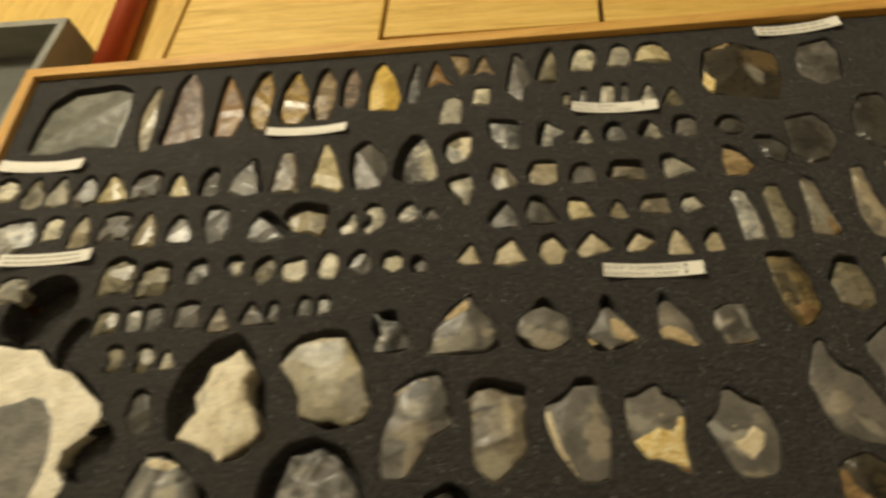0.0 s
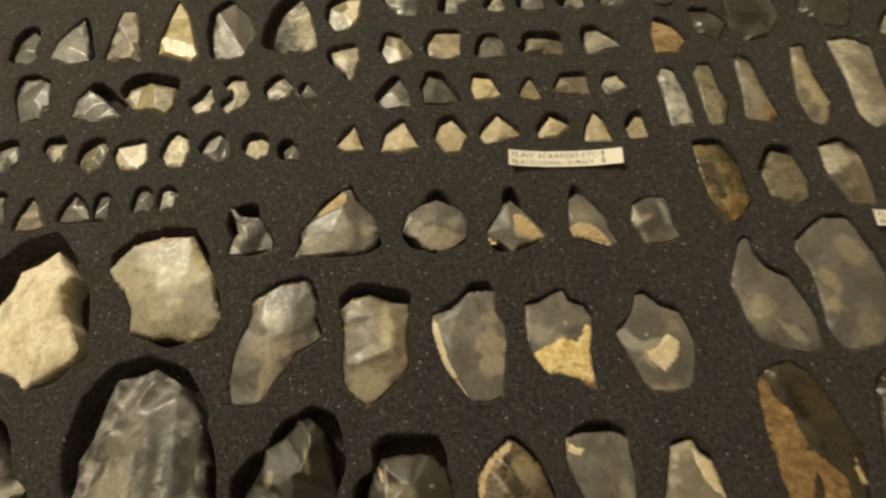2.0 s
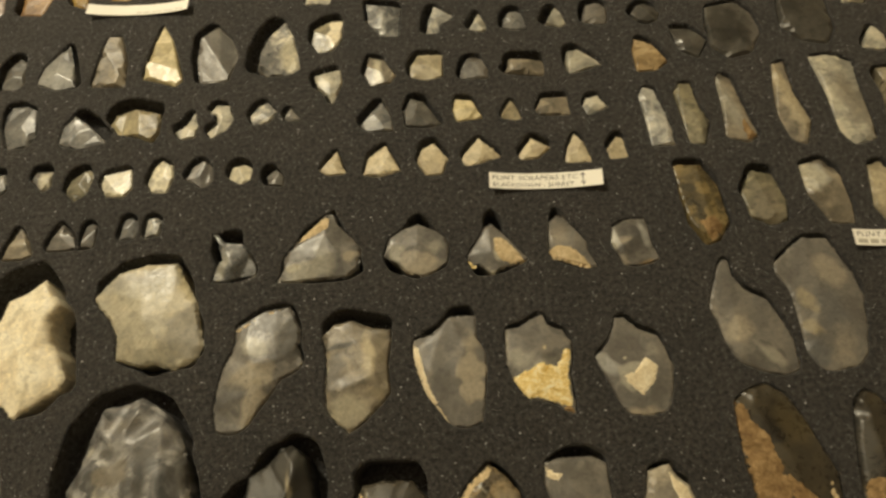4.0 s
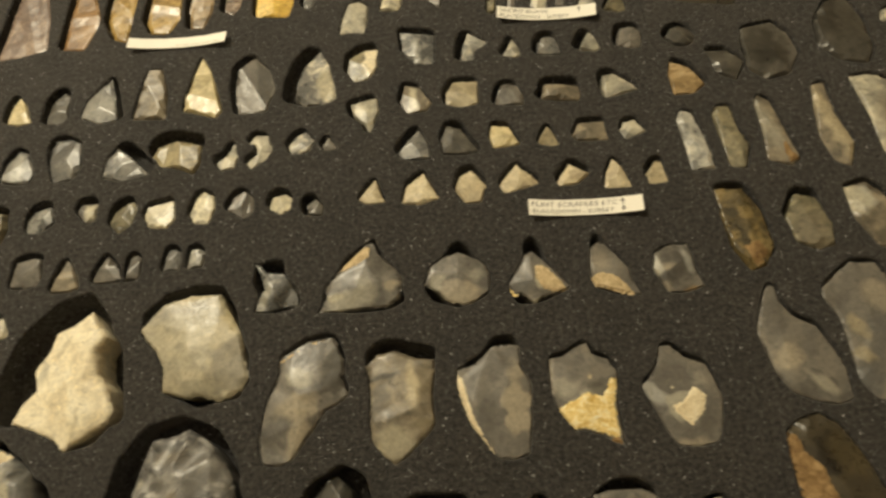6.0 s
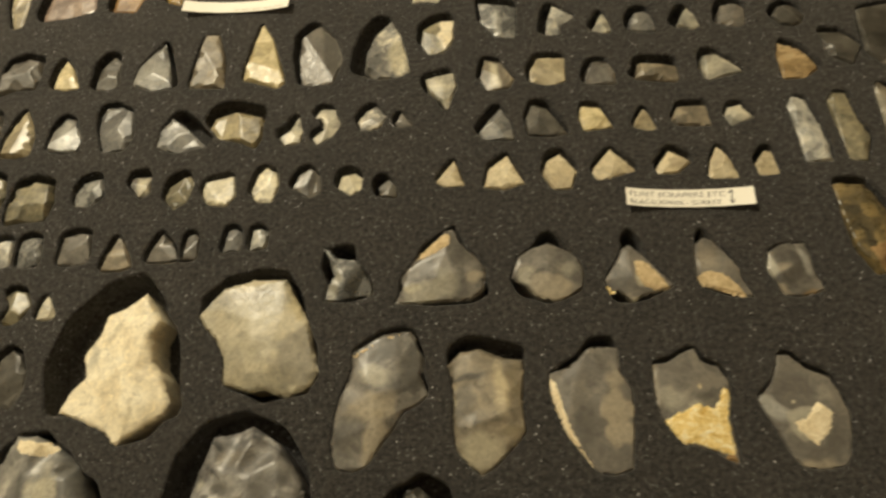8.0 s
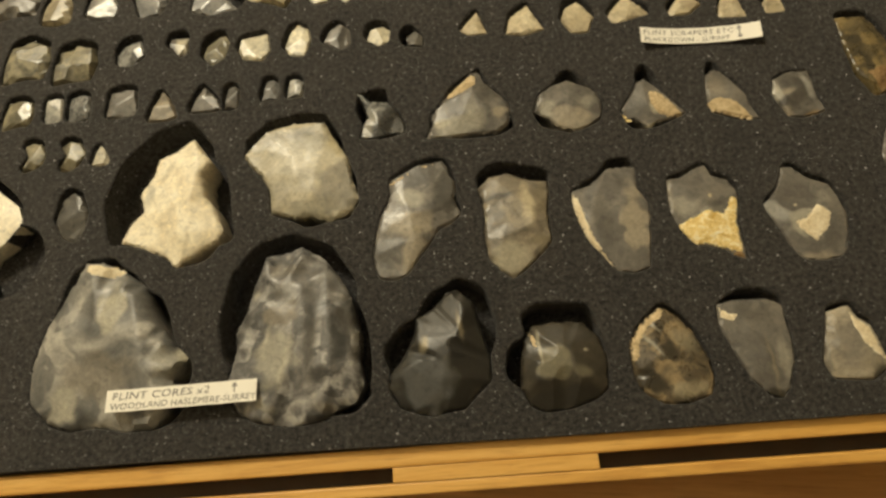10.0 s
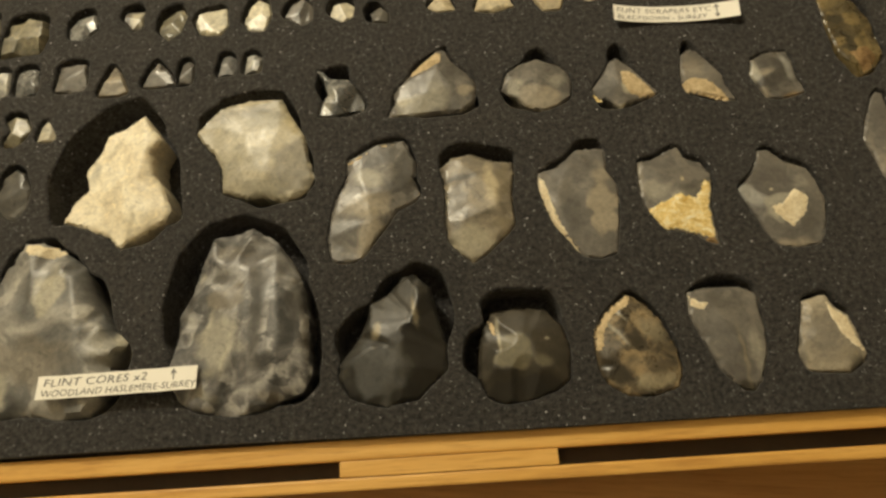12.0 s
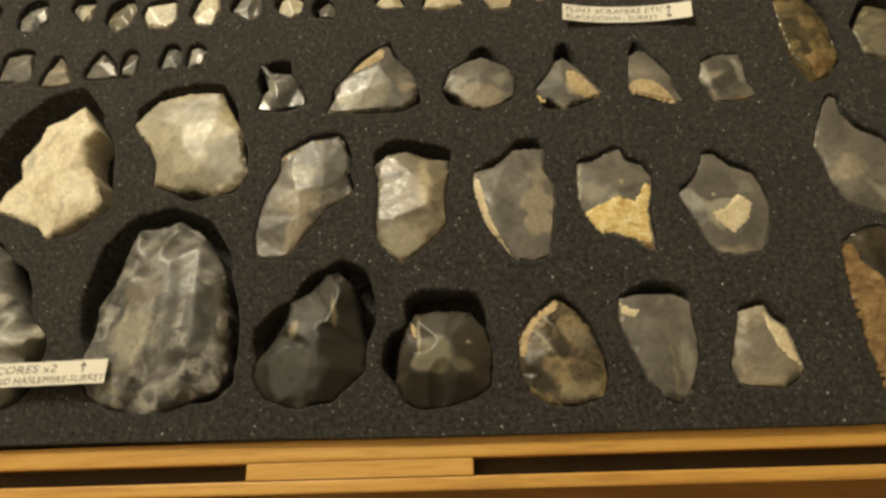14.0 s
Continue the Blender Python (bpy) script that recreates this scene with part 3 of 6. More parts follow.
def cortex(made, mat, x, y, corners):
    """A patch of rind that lies on the stone's own face, or of patina or painted highlight in it."""
    ob, height = made
    loop = counter_clockwise(polar(corners) + np.array([x - ob.location.x * 1000, y - ob.location.y * 1000]))
    if not mat.startswith("cortex") and mat != "flint_face":

        def weight(p):
            q = wander(p, ob, 1.2)
            d = edge_distance(q, loop) * np.where(inside(q, loop), -1, 1)
            return np.clip(0.6 - d / 2.2, 0, 1) * 0.85

        stain_with(ob, mat, weight)
        return
    rim = loop_of(loop.tolist(), 0.6)
    rn = normals_of(rim)
    rim = rim + rn * np.array([noise.noise(Vector((px * 0.9 + x, py * 0.9 + y, 2))) * 0.8 + noise.noise(Vector((px * 2.2 + x, py * 2.2 + y, 6))) * 0.4 for px, py in rim.tolist()])[:, None]
    lo, hi = rim.min(0), rim.max(0)
    gxs, gys = np.meshgrid(np.arange(lo[0], hi[0], 0.7), np.arange(lo[1], hi[1], 0.7))
    pts = np.stack([gxs.ravel(), gys.ravel()], 1)
    pts = pts[inside(pts, rim)]
    if len(pts):
        pts = pts[edge_distance(pts, rim) > 0.35]
    flat, faces = fill(rim, pts)
    pits = np.array([noise.noise(Vector((px * 0.8 + x, py * 0.8 + y, 4))) * 0.22 for px, py in flat.tolist()])
    z = height(flat) + np.clip(edge_distance(flat, rim) * 0.4 - 0.05, -0.05, 0.3) + pits * np.minimum(1.0, edge_distance(flat, rim))
    mesh = bpy.data.meshes.new("cortex")
    mesh.from_pydata([(px / 1000, py / 1000, pz / 1000) for (px, py), pz in zip(flat.tolist(), z)], [], faces)
    mesh.materials.append(STONE[mat])
    shade(mesh, 0.6)
    mesh.color_attributes.new("patina", "FLOAT_COLOR", "POINT").data.foreach_set("color", np.zeros(len(flat) * 4))
    rind = new("cortex" if mat.startswith("cortex") else "flake_scar", mesh)
    rind.parent = ob
    rind["label"] = "rough chalky rind" if mat.startswith("cortex") else "broken grey flint face"


# ---- room and table ----
TABLE = -0.042
room = [
    ("floor", box(-1.9, -1.7, -0.84, 1.9, 1.9, -0.79, 0), CARPET, "brown carpet floor under the table"),
    ("ceiling", box(-1.9, -1.7, 1.55, 1.9, 1.9, 1.60, 0), CEILING, "plain white painted ceiling of the room"),
    ("wall_north", box(-1.9, 1.9, -0.84, 1.9, 1.98, 1.60, 0), WALL, "plain cream plaster wall of the room"),
    ("wall_south", box(-1.9, -1.78, -0.84, 1.9, -1.7, 1.60, 0), WALL, "plain cream plaster wall of the room"),
    ("wall_east", box(1.9, -1.78, -0.84, 1.98, 1.98, 1.60, 0), WALL, "plain cream plaster wall of the room"),
    ("wall_west", box(-1.98, -1.78, -0.84, -1.9, 1.98, 1.60, 0), WALL, "plain cream plaster wall of the room"),
]
for name, bm, mat, label in room:
    tagged(part(name, bm, mat, None), label, name.split("_")[0], kind="structure")

table = tagged(thing("wooden_table", -0.022, 0.425, TABLE, -5.6), "golden oak table of framed boards with dark joints", "table")
part("board_bed", box(-0.70, -0.66, -0.03, 0.70, 0.42, -0.0135, 0.001), GROOVE, table)
BOARDS = [
    (-0.70, 0.000, -0.262, 0.42, OAK_Y), (-0.258, -0.05, -0.197, 0.42, OAK_Y), (-0.193, -0.05, -0.002, 0.42, OAK),
    (0.002, 0.002, 0.178, 0.42, OAK), (0.182, 0.002, 0.40, 0.42, OAK), (0.002, -0.05, 0.70, -0.002, OAK), (0.404, 0.002, 0.70, 0.42, OAK),
    (-0.70, -0.36, 0.70, -0.054, OAK_SHADED), (-0.70, -0.66, 0.70, -0.364, OAK_SHADED),
]
for x0, y0, x1, y1, mat in BOARDS:
    part("board", box(x0, y0, -0.013, x1, y1, 0.0, 0.001), mat, table)
for x, y in ((-0.64, -0.60), (0.64, -0.60), (-0.64, 0.36), (0.64, 0.36)):
    part("leg", box(x - 0.03, y - 0.03, TABLE * 0 - 0.748, x + 0.03, y + 0.03, -0.03, 0.003), OAK_SHADED, table)

# ---- display tray ----
tray = tagged(thing("display_tray", 0, 0, TABLE), "shallow pale wooden tray holding charcoal foam and flints", "tray")
UP = -TABLE
L, R, F = -0.282, 0.322, 0.0062


def back_y(x):
    return 0.3775 - 0.0800 * (x + 0.282)


W = 0.0088
part("base_panel", prism([(L - W, -0.004), (R + W, -0.004), (R + W, back_y(R)), (L - W, back_y(L))], 0.0, UP - 0.022), RAIL_X, tray)
part("back_rail", prism([(L - W, back_y(L)), (R + W, back_y(R)), (R + W, back_y(R) + W), (L - W, back_y(L) + W)], 0.0, UP + 0.005), RAIL_X, tray, "pale varnished wooden rail")
part("side_rail", prism([(L - W, F), (L - 0.0002, F), (L - 0.0002, back_y(L) - 0.0002), (L - W, back_y(L) - 0.0002)], 0.0, UP + 0.005), RAIL_Y, tray, "pale varnished wooden rail")
part("side_rail", prism([(R + 0.0002, F), (R + W, F), (R + W, back_y(R) - 0.0002), (R + 0.0002, back_y(R) - 0.0002)], 0.0, UP + 0.005), RAIL_Y, tray, "pale varnished wooden rail")
part("front_rail", box(L - W, -0.0006, 0.0, R + W, F - 0.0002, UP - 0.003), RAIL_X, tray, "pale varnished wooden rail")
part("front_lip", box(L - W, -0.0098, 0.0, R + W, -0.0058, UP - 0.003), RAIL_X, tray, "pale wooden lip with rough-sawn edge")
# slot floor near-black: the gap's shade is put into its colour
part("slot_floor", box(L - W, -0.0057, 0.0, R + W, -0.0007, UP - 0.012, 0), GROOVE, tray, "slot between the front rails, its shade coloured near-black")
part("slot_block", box(0.0, -0.0057, UP - 0.0119, 0.071, -0.0007, UP - 0.0028, 0.0003), RAIL_X, tray, "pale wooden block closing the slot")

# ---- flints, row by row ----
core1 = flint("flint_core", "core_grey", -107.8, 48.9, ((111, 39.3), (101, 37.1), (86, 32.1), (64, 27.7), (31, 21.8), (8, 23.4), (-9, 32.2), (-27, 29.8), (-39, 34.9), (-55, 37.1), (-72, 32.3), (-92, 28.3), (-111, 31.3), (-127, 33.1), (-148, 33.6), (-171, 29.8), (159, 28.0), (131, 30.3), (117, 35.5)),
              (((-8.0, 31.2, 4.4), (-2.8, 9.8, 5.2), (-15.3, 5.5, 5.0)), ((-2.8, 9.8, 5.2), (10.6, 3.7, 5.2), (17.0, -8.8, 5.2), (15.8, -16.5, 4.6)), ((14.5, 22.2, 2.8), (24.4, 3.1, 3.6), (22.4, -13.0, 4.6), (20.8, -28.9, 2.8)), ((7.7, 27.5, 3.8), (15.3, 1.3, 5.3))), ((-140, 34.4), (-171, 31.6), (153, 30.1), (120, 39.0), (108, 42.1), (95, 39.5), (74, 32.6), (44, 27.6), (8, 27.1), (-8, 35.3), (-27, 36.6), (-38, 39.9), (-54, 40.2), (-88, 31.4), (-122, 34.1)), 0.40)
stain_or_light(core1, "pale", -105.3, 63.7, 5.3, 8.4, -4, 2.7, 0.5)
stain_or_light(core1, "grey_pale", -120.9, 29.7, 5.5, 7.2, -3, 3.4, 0.8)
stain_or_light(core1, "grey_tan", -108.1, 38.9, 12.8, 8.2, -4, 6.8, 0.5)
stain_or_light(core1, "pale", -77.2, 45.0, 3.4, 3.3, -4, 2.5, 0.55)
stain_or_light(core1, "grey_dark", -112.6, 67.5, 1.8, 12.2, -4, 1.8, 0.5)
stain_or_light(core1, "grey_dark", -91.1, 63.8, 2.9, 9.4, 17, 3.5, 0.4)
stain_or_light(core1, "grey_pale", -83.5, 42.3, 3.5, 6.6, 17, 2.5, 0.4)
cortex(core1, "cortex_cream", -112.5, 80.6, ((156, 8.6), (26, 4.9), (-3, 8.3), (-38, 5.5), (-145, 3.3), (178, 6.5)))
core2 = flint("flint_core", "mottled", -35.7, 46.3, ((108, 36.9), (95, 35.8), (85, 37.8), (68, 33.8), (53, 30.0), (33, 27.1), (4, 25.3), (-18, 25.8), (-34, 32.3), (-45, 33.6), (-57, 31.2), (-67, 31.5), (-82, 30.9), (-96, 30.7), (-116, 31.5), (-127, 31.3), (-146, 30.1), (-157, 25.7), (-174, 21.5), (167, 22.7), (143, 22.1), (128, 26.4), (115, 31.6)),
              (((-8.7, 30.0, 4.6), (-11.8, 15.6, 4.2), (-13.5, 1.2, 4.4), (-13.0, -14.6, 4.4), (-7.5, -25.1, 3.4)), ((6.2, 31.8, 4.8), (4.9, 11.7, 6.4), (5.1, -4.5, 6.8), (4.9, -16.0, 6.8), (7.1, -28.7, 2.8)), ((14.5, 26.8, 3.6), (15.5, 7.0, 5.8), (16.1, -10.9, 6.2), (15.8, -26.4, 3.2)), ((8.1, 29.3, 4.0), (10.2, 7.4, 5.6), (10.8, -10.5, 5.8), (10.9, -27.4, 2.8)), ((-11.8, 15.6, 4.2), (-3.3, 9.3, 6.0), (4.9, 11.7, 6.4)), ((19.5, 7.3, 3.6), (21.1, -10.8, 3.6))), ((-144, 29.5), (-169, 26.9), (162, 30.6), (131, 38.0), (110, 43.2), (90, 43.8), (68, 40.3), (43, 33.2), (7, 29.3), (-34, 36.8), (-47, 37.6), (-81, 33.4), (-114, 33.5), (-136, 33.0)), 0.30)
# pale flint, with a silvery satin highlight painted into its colour
stain_or_light(core2, "grey_pale", -40.2, 39.5, 7.5, 9.7, -11, 4.5, 0.7)
stain_or_light(core2, "pale", -43.6, 47.8, 0.6, 6.7, -17, 1.3, 0.4)
stain_or_light(core2, "pale", -37.2, 36.4, 0.6, 7.7, -11, 1.2, 0.4)
stain_or_light(core2, "grey_dark", -32.8, 47.1, 0.8, 12.0, -6, 1.2, 0.6)
stain_or_light(core2, "grey_tan", -38.2, 73.0, 6.5, 3.1, -4, 2.6, 0.5)
stain_or_light(core2, "grey_tan", -38.0, 55.7, 7.0, 4.7, 6, 1.7, 0.7)
stain_or_light(core2, "grey_dark", -26.6, 58.1, 2.5, 14.5, -4, 2.5, 0.6)
stain_or_light(core2, "grey_dark", -41.3, 63.6, 3.2, 2.8, -4, 1.3, 0.75)
stain_or_light(core2, "grey_dark", -13.6, 55.1, 3.7, 8.3, -4, 2.5, 0.7)
stain_or_light(core2, "grey", -29.3, 68.0, 11.7, 8.7, -4, 4.3, 0.5)
stain_or_light(core2, "black", -27.6, 46.8, 1.9, 12.0, -4, 1.2, 0.6)
stain_or_light(core2, "grey_tan", -23.0, 21.2, 3.5, 2.2, -3, 2.0, 0.5)
stain_or_light(core2, "black", -24.2, 32.6, 3.2, 3.5, -4, 2.0, 0.6)
stain_or_light(core2, "grey_pale", -49.9, 65.1, 1.7, 2.2, -4, 1.3, 0.6)
stain_or_light(core2, "black", -54.4, 51.7, 2.7, 7.8, -22, 2.1, 0.5)
stain_or_light(core2, "grey_pale", -45.5, 23.4, 4.6, 1.4, -26, 1.6, 0.7)
stain_or_light(core2, "grey", -28.6, 38.8, 2.8, 11.7, -4, 2.4, 0.5)
c3 = flint("flint_core", "black", 19.3, 35.3, ((74, 26.9), (56, 24.6), (38, 19.5), (-1, 18.4), (-26, 20.4), (-46, 18.6), (-67, 19.9), (-90, 19.1), (-98, 20.4), (-117, 20.9), (-133, 22.4), (-154, 21.5), (-168, 18.8), (173, 13.5), (134, 13.3), (118, 17.7), (93, 19.3), (82, 24.5)),
              (((8.7, 23.1, 3.0), (9.9, 15.6, 5.4), (6.8, 6.7, 6.4), (3.3, -0.7, 6.0), (3.8, -8.1, 5.4), (1.6, -18.6, 1.4)), ((3.3, -0.7, 6.0), (-3.7, 1.5, 5.2), (-8.0, 7.2, 3.2)), ((-3.7, 1.5, 5.2), (-13.3, -3.9, 3.0))), ((-158, 21.2), (164, 21.5), (124, 19.7), (91, 26.6), (74, 32.1), (55, 31.6), (31, 25.3), (-7, 20.9), (-29, 22.0), (-66, 22.0), (-94, 22.3), (-119, 22.8)), 0.10)
stain_or_light(c3, "grey_dark", 21.0, 48.5, 6.9, 10.2, -38, 3.2, 0.35)
# right side of the black face, with the ridge's shadow painted in
stain_or_light(c3, "black", 31.1, 35.0, 6.2, 17.9, 4, 2.3, 0.9)
stain_or_light(c3, "blue_dark", 13.9, 26.5, 8.7, 9.3, -3, 3.9, 0.55)
stain_or_light(c3, "tan", 13.9, 40.6, 1.4, 2.9, -14, 1.2, 0.75)
stain_or_light(c3, "tan", 27.5, 46.1, 0.8, 5.2, 8, 0.8, 0.7)
stain_or_light(c3, "grey", 27.9, 57.3, 0.8, 3.3, -24, 0.8, 0.6)
c4 = flint("flint_scraper", "black_brown", 62.3, 29.2, ((120, 17.4), (97, 16.4), (58, 18.2), (32, 17.4), (4, 16.8), (-30, 17.9), (-50, 16.2), (-80, 15.0), (-114, 17.1), (-134, 17.9), (-157, 16.0), (167, 14.3), (136, 15.8)),
              (((-9.2, 11.4, 3.6), (-7.6, 3.6, 5.8), (-9.4, -4.6, 5.6), (-13.0, -7.7, 2.4)), ((-7.3, 6.5, 5.4), (3.5, 6.7, 5.4), (4.7, 0.9, 5.8), (9.8, -5.1, 4.6), (14.3, -8.3, 1.6)), ((-9.4, -4.6, 5.6), (3.1, -5.9, 6.2), (9.8, -5.1, 4.6))), ((136, 18.3), (120, 23.7), (107, 24.8), (61, 25.5), (43, 21.4), (14, 19.6), (-33, 19.5), (-76, 16.9), (-114, 19.2), (-143, 19.4), (-178, 20.0), (156, 19.8)), 0.12)
# olive brown centre face, its lit look put into the colour
stain_or_light(c4, "olive", 59.7, 30.3, 6.3, 6.0, -4, 1.5, 0.75)
stain_or_light(c4, "olive", 68.8, 26.9, 2.9, 1.9, -34, 1.5, 0.5)
stain_or_light(c4, "grey_dark", 65.5, 40.5, 8.6, 2.7, -9, 3.1, 0.55)
stain_or_light(c4, "pale", 55.0, 36.3, 0.6, 5.7, 1, 0.6, 0.6)
# lower face painted black for the shade where it slopes away
stain_or_light(c4, "black", 62.3, 17.6, 13.9, 4.0, 2, 1.5, 0.75)
stain_or_light(c4, "pale", 71.5, 33.9, 0.9, 0.6, -4, 0.6, 0.6)
cortex(c4, "cortex_tan", 53.3, 38.8, ((113, 3.4), (85, 2.3), (-51, 2.2), (-82, 3.7), (-164, 0.8)))
c5 = flint("flint_scraper", "brown_mottled", 100.5, 29.9, ((92, 17.9), (83, 16.8), (63, 13.9), (36, 12.4), (-7, 13.3), (-34, 16.5), (-51, 18.7), (-80, 17.2), (-107, 17.0), (-132, 16.4), (-150, 15.1), (172, 13.8), (141, 13.8), (115, 14.6)),
              (((-5.4, 10.1, 2.6), (-2.4, 0.5, 3.4), (3.5, -9.1, 3.2), (10.5, -13.9, 1.0)), ((-2.4, 0.5, 3.4), (-10.7, -4.1, 2.6)), ((-2.4, 0.5, 3.4), (6.5, 6.9, 1.8))))
stain_or_light(c5, "tan", 105.3, 18.0, 6.3, 2.5, 8, 1.8, 0.85)
stain_or_light(c5, "tan", 106.2, 34.3, 4.6, 3.2, -47, 4.5, 0.5)
stain_or_light(c5, "black_brown", 92.5, 21.7, 6.0, 3.8, -29, 2.2, 0.8)
stain_or_light(c5, "grey_pale", 94.7, 34.3, 5.4, 0.6, -55, 0.6, 0.75)
stain_or_light(c5, "grey_pale", 96.5, 40.0, 2.6, 0.6, -47, 0.6, 0.6)
stain_or_light(c5, "black_brown", 110.1, 28.0, 2.7, 6.3, 16, 2.9, 0.4)
cortex(c5, "cortex_tan", 93.6, 39.1, ((55, 10.0), (42, 10.6), (35, 7.4), (61, 1.8), (-129, 4.0), (-112, 11.4), (-124, 11.5), (-148, 7.1), (164, 3.2), (74, 4.9)))
c6 = flint("flint_scraper", "grey_soft", 132.2, 30.6, ((126, 20.1), (107, 18.1), (70, 18.0), (52, 17.9), (34, 12.9), (7, 11.3), (-31, 11.7), (-68, 16.2), (-80, 18.3), (-91, 17.3), (-100, 14.7), (-120, 12.3), (-155, 9.4), (165, 11.3), (145, 15.4)),
              (((-6.4, 15.4, 1.6), (-0.2, 1.5, 2.6), (1.2, -4.2, 2.8), (0.9, -14.0, 1.2)), ((-0.2, 1.5, 2.6), (8.7, 6.0, 1.2))), ((135, 20.4), (122, 22.8), (101, 21.8), (73, 22.0), (55, 21.5), (29, 14.0), (-22, 12.3), (-65, 17.3), (-82, 19.6), (-97, 18.9), (-122, 14.4), (-160, 11.7), (159, 15.7)))
stain_or_light(c6, "black_brown", 133.3, 14.2, 3.1, 2.0, -14, 1.1, 0.9)
stain_or_light(c6, "grey_pale", 138.7, 26.2, 2.2, 5.9, -4, 2.2, 0.5)
stain_or_light(c6, "tan", 134.2, 24.6, 0.5, 7.2, 2, 1.1, 0.5)
stain_or_light(c6, "grey_dark", 130.5, 42.0, 5.6, 3.5, -4, 4.5, 0.4)
stain_or_light(c6, "grey", 126.4, 30.7, 5.5, 5.6, -4, 3.6, 0.5)
cortex(c6, "cortex_cream", 123.0, 42.4, ((130, 4.2), (63, 1.1), (1, 3.2), (-44, 3.2), (-117, 2.3), (179, 2.5)))
c7 = flint("flint_scraper", "patina", 163.2, 27.8, ((114, 14.3), (82, 14.9), (69, 11.1), (43, 10.6), (-3, 9.3), (-31, 11.7), (-48, 11.7), (-74, 12.2), (-130, 13.6), (-138, 14.0), (-162, 12.2), (147, 10.0)),
              (((-5.5, 10.8, 1.8), (-9.0, -0.8, 2.2), (-10.4, -9.3, 1.4)), ((-10.4, -9.3, 1.4), (1.6, -10.5, 1.6), (5.3, -4.4, 2.2), (0.4, 5.1, 2.4), (0.3, 12.8, 1.6))))
stain_or_light(c7, "grey_soft", 160.7, 29.4, 6.0, 7.5, -4, 5.0, 0.5)
stain_or_light(c7, "black_brown", 168.9, 18.8, 1.9, 3.1, -26, 1.4, 0.7)
stain_or_light(c7, "grey_dark", 152.9, 27.1, 1.2, 9.3, -4, 1.4, 0.5)
cortex(c7, "cortex_cream", 167.9, 31.5, ((111, 11.0), (107, 6.5), (60, 3.8), (-48, 4.8), (-64, 9.2), (-77, 7.4), (-118, 3.7), (144, 4.2)))
w1 = flint("flint_flake", "cream", -85.6, 105.9, ((82, 33.3), (58, 24.7), (55, 17.9), (20, 12.6), (-8, 16.8), (-29, 22.8), (-41, 24.0), (-62, 22.6), (-77, 23.6), (-87, 25.7), (-97, 21.4), (-128, 20.5), (-151, 26.0), (-167, 19.6), (179, 14.5), (151, 19.1), (125, 20.4), (112, 26.8), (95, 27.8)),
              (((6.9, 27.5, 2.6), (7.9, 15.2, 3.4), (6.0, 0.2, 3.6), (6.4, -11.8, 3.4), (3.0, -23.5, 1.0)), ((-6.4, 20.8, 1.2), (-0.6, 11.2, 2.8), (6.0, 0.2, 3.6))), ((-153, 31.1), (170, 33.2), (137, 36.4), (107, 40.7), (86, 42.6), (66, 31.9), (31, 24.5), (-31, 29.1), (-61, 27.0), (-84, 28.1), (-123, 22.3)))
stain_or_light(w1, "tan", -90.5, 123.0, 1.6, 5.2, -29, 1.9, 0.35)
stain_or_light(w1, "tan_pale", -79.9, 90.0, 0.9, 8.4, -10, 1.4, 0.5)
stain_or_light(w1, "grey_pale", -97.6, 113.4, 1.9, 5.7, -5, 2.4, 0.5)
stain_or_light(w1, "tan_pale", -72.1, 94.1, 4.1, 7.2, -5, 4.6, 0.35)
w2 = flint("flint_flake", "grey_cream", -33.7, 117.1, ((139, 26.0), (125, 26.4), (98, 24.5), (67, 25.8), (48, 20.6), (15, 20.7), (-13, 22.4), (-30, 27.6), (-43, 29.0), (-61, 26.7), (-79, 20.5), (-95, 20.6), (-125, 21.1), (-152, 14.6), (176, 17.0), (164, 23.0), (156, 26.8)),
              (((-17.4, 12.7, 2.0), (-3.0, 7.3, 3.4), (10.6, 9.4, 3.0), (19.2, 4.5, 2.0)), ((-3.0, 7.3, 3.4), (-1.0, -2.7, 3.8), (-5.4, -9.4, 3.0), (-8.8, -17.6, 1.4)), ((-1.0, -2.7, 3.8), (6.8, -0.8, 3.6), (10.6, 9.4, 3.0)), ((6.8, -0.8, 3.6), (6.1, -10.7, 3.6), (4.7, -20.1, 1.2))), ((164, 27.7), (144, 30.6), (121, 30.5), (91, 29.2), (66, 30.1), (32, 23.2), (-8, 25.3), (-31, 31.2), (-48, 32.1), (-66, 28.2), (-94, 24.0), (-122, 23.6), (-162, 16.3)))
stain_or_light(w2, "grey_soft", -18.1, 107.6, 7.7, 11.2, -5, 2.3, 0.45)
stain_or_light(w2, "olive", -22.3, 101.9, 6.7, 5.8, -5, 4.5, 0.35)
stain_or_light(w2, "grey", -40.2, 134.6, 13.8, 2.8, 8, 3.8, 0.4)
stain_or_light(w2, "yellow_pale", -18.9, 130.6, 2.3, 8.1, 18, 2.3, 0.4)
stain_or_light(w2, "pale", -30.1, 122.6, 9.3, 3.6, -5, 4.7, 0.4)
stain_or_light(w2, "tan", -41.5, 103.5, 3.2, 5.9, -5, 3.6, 0.35)
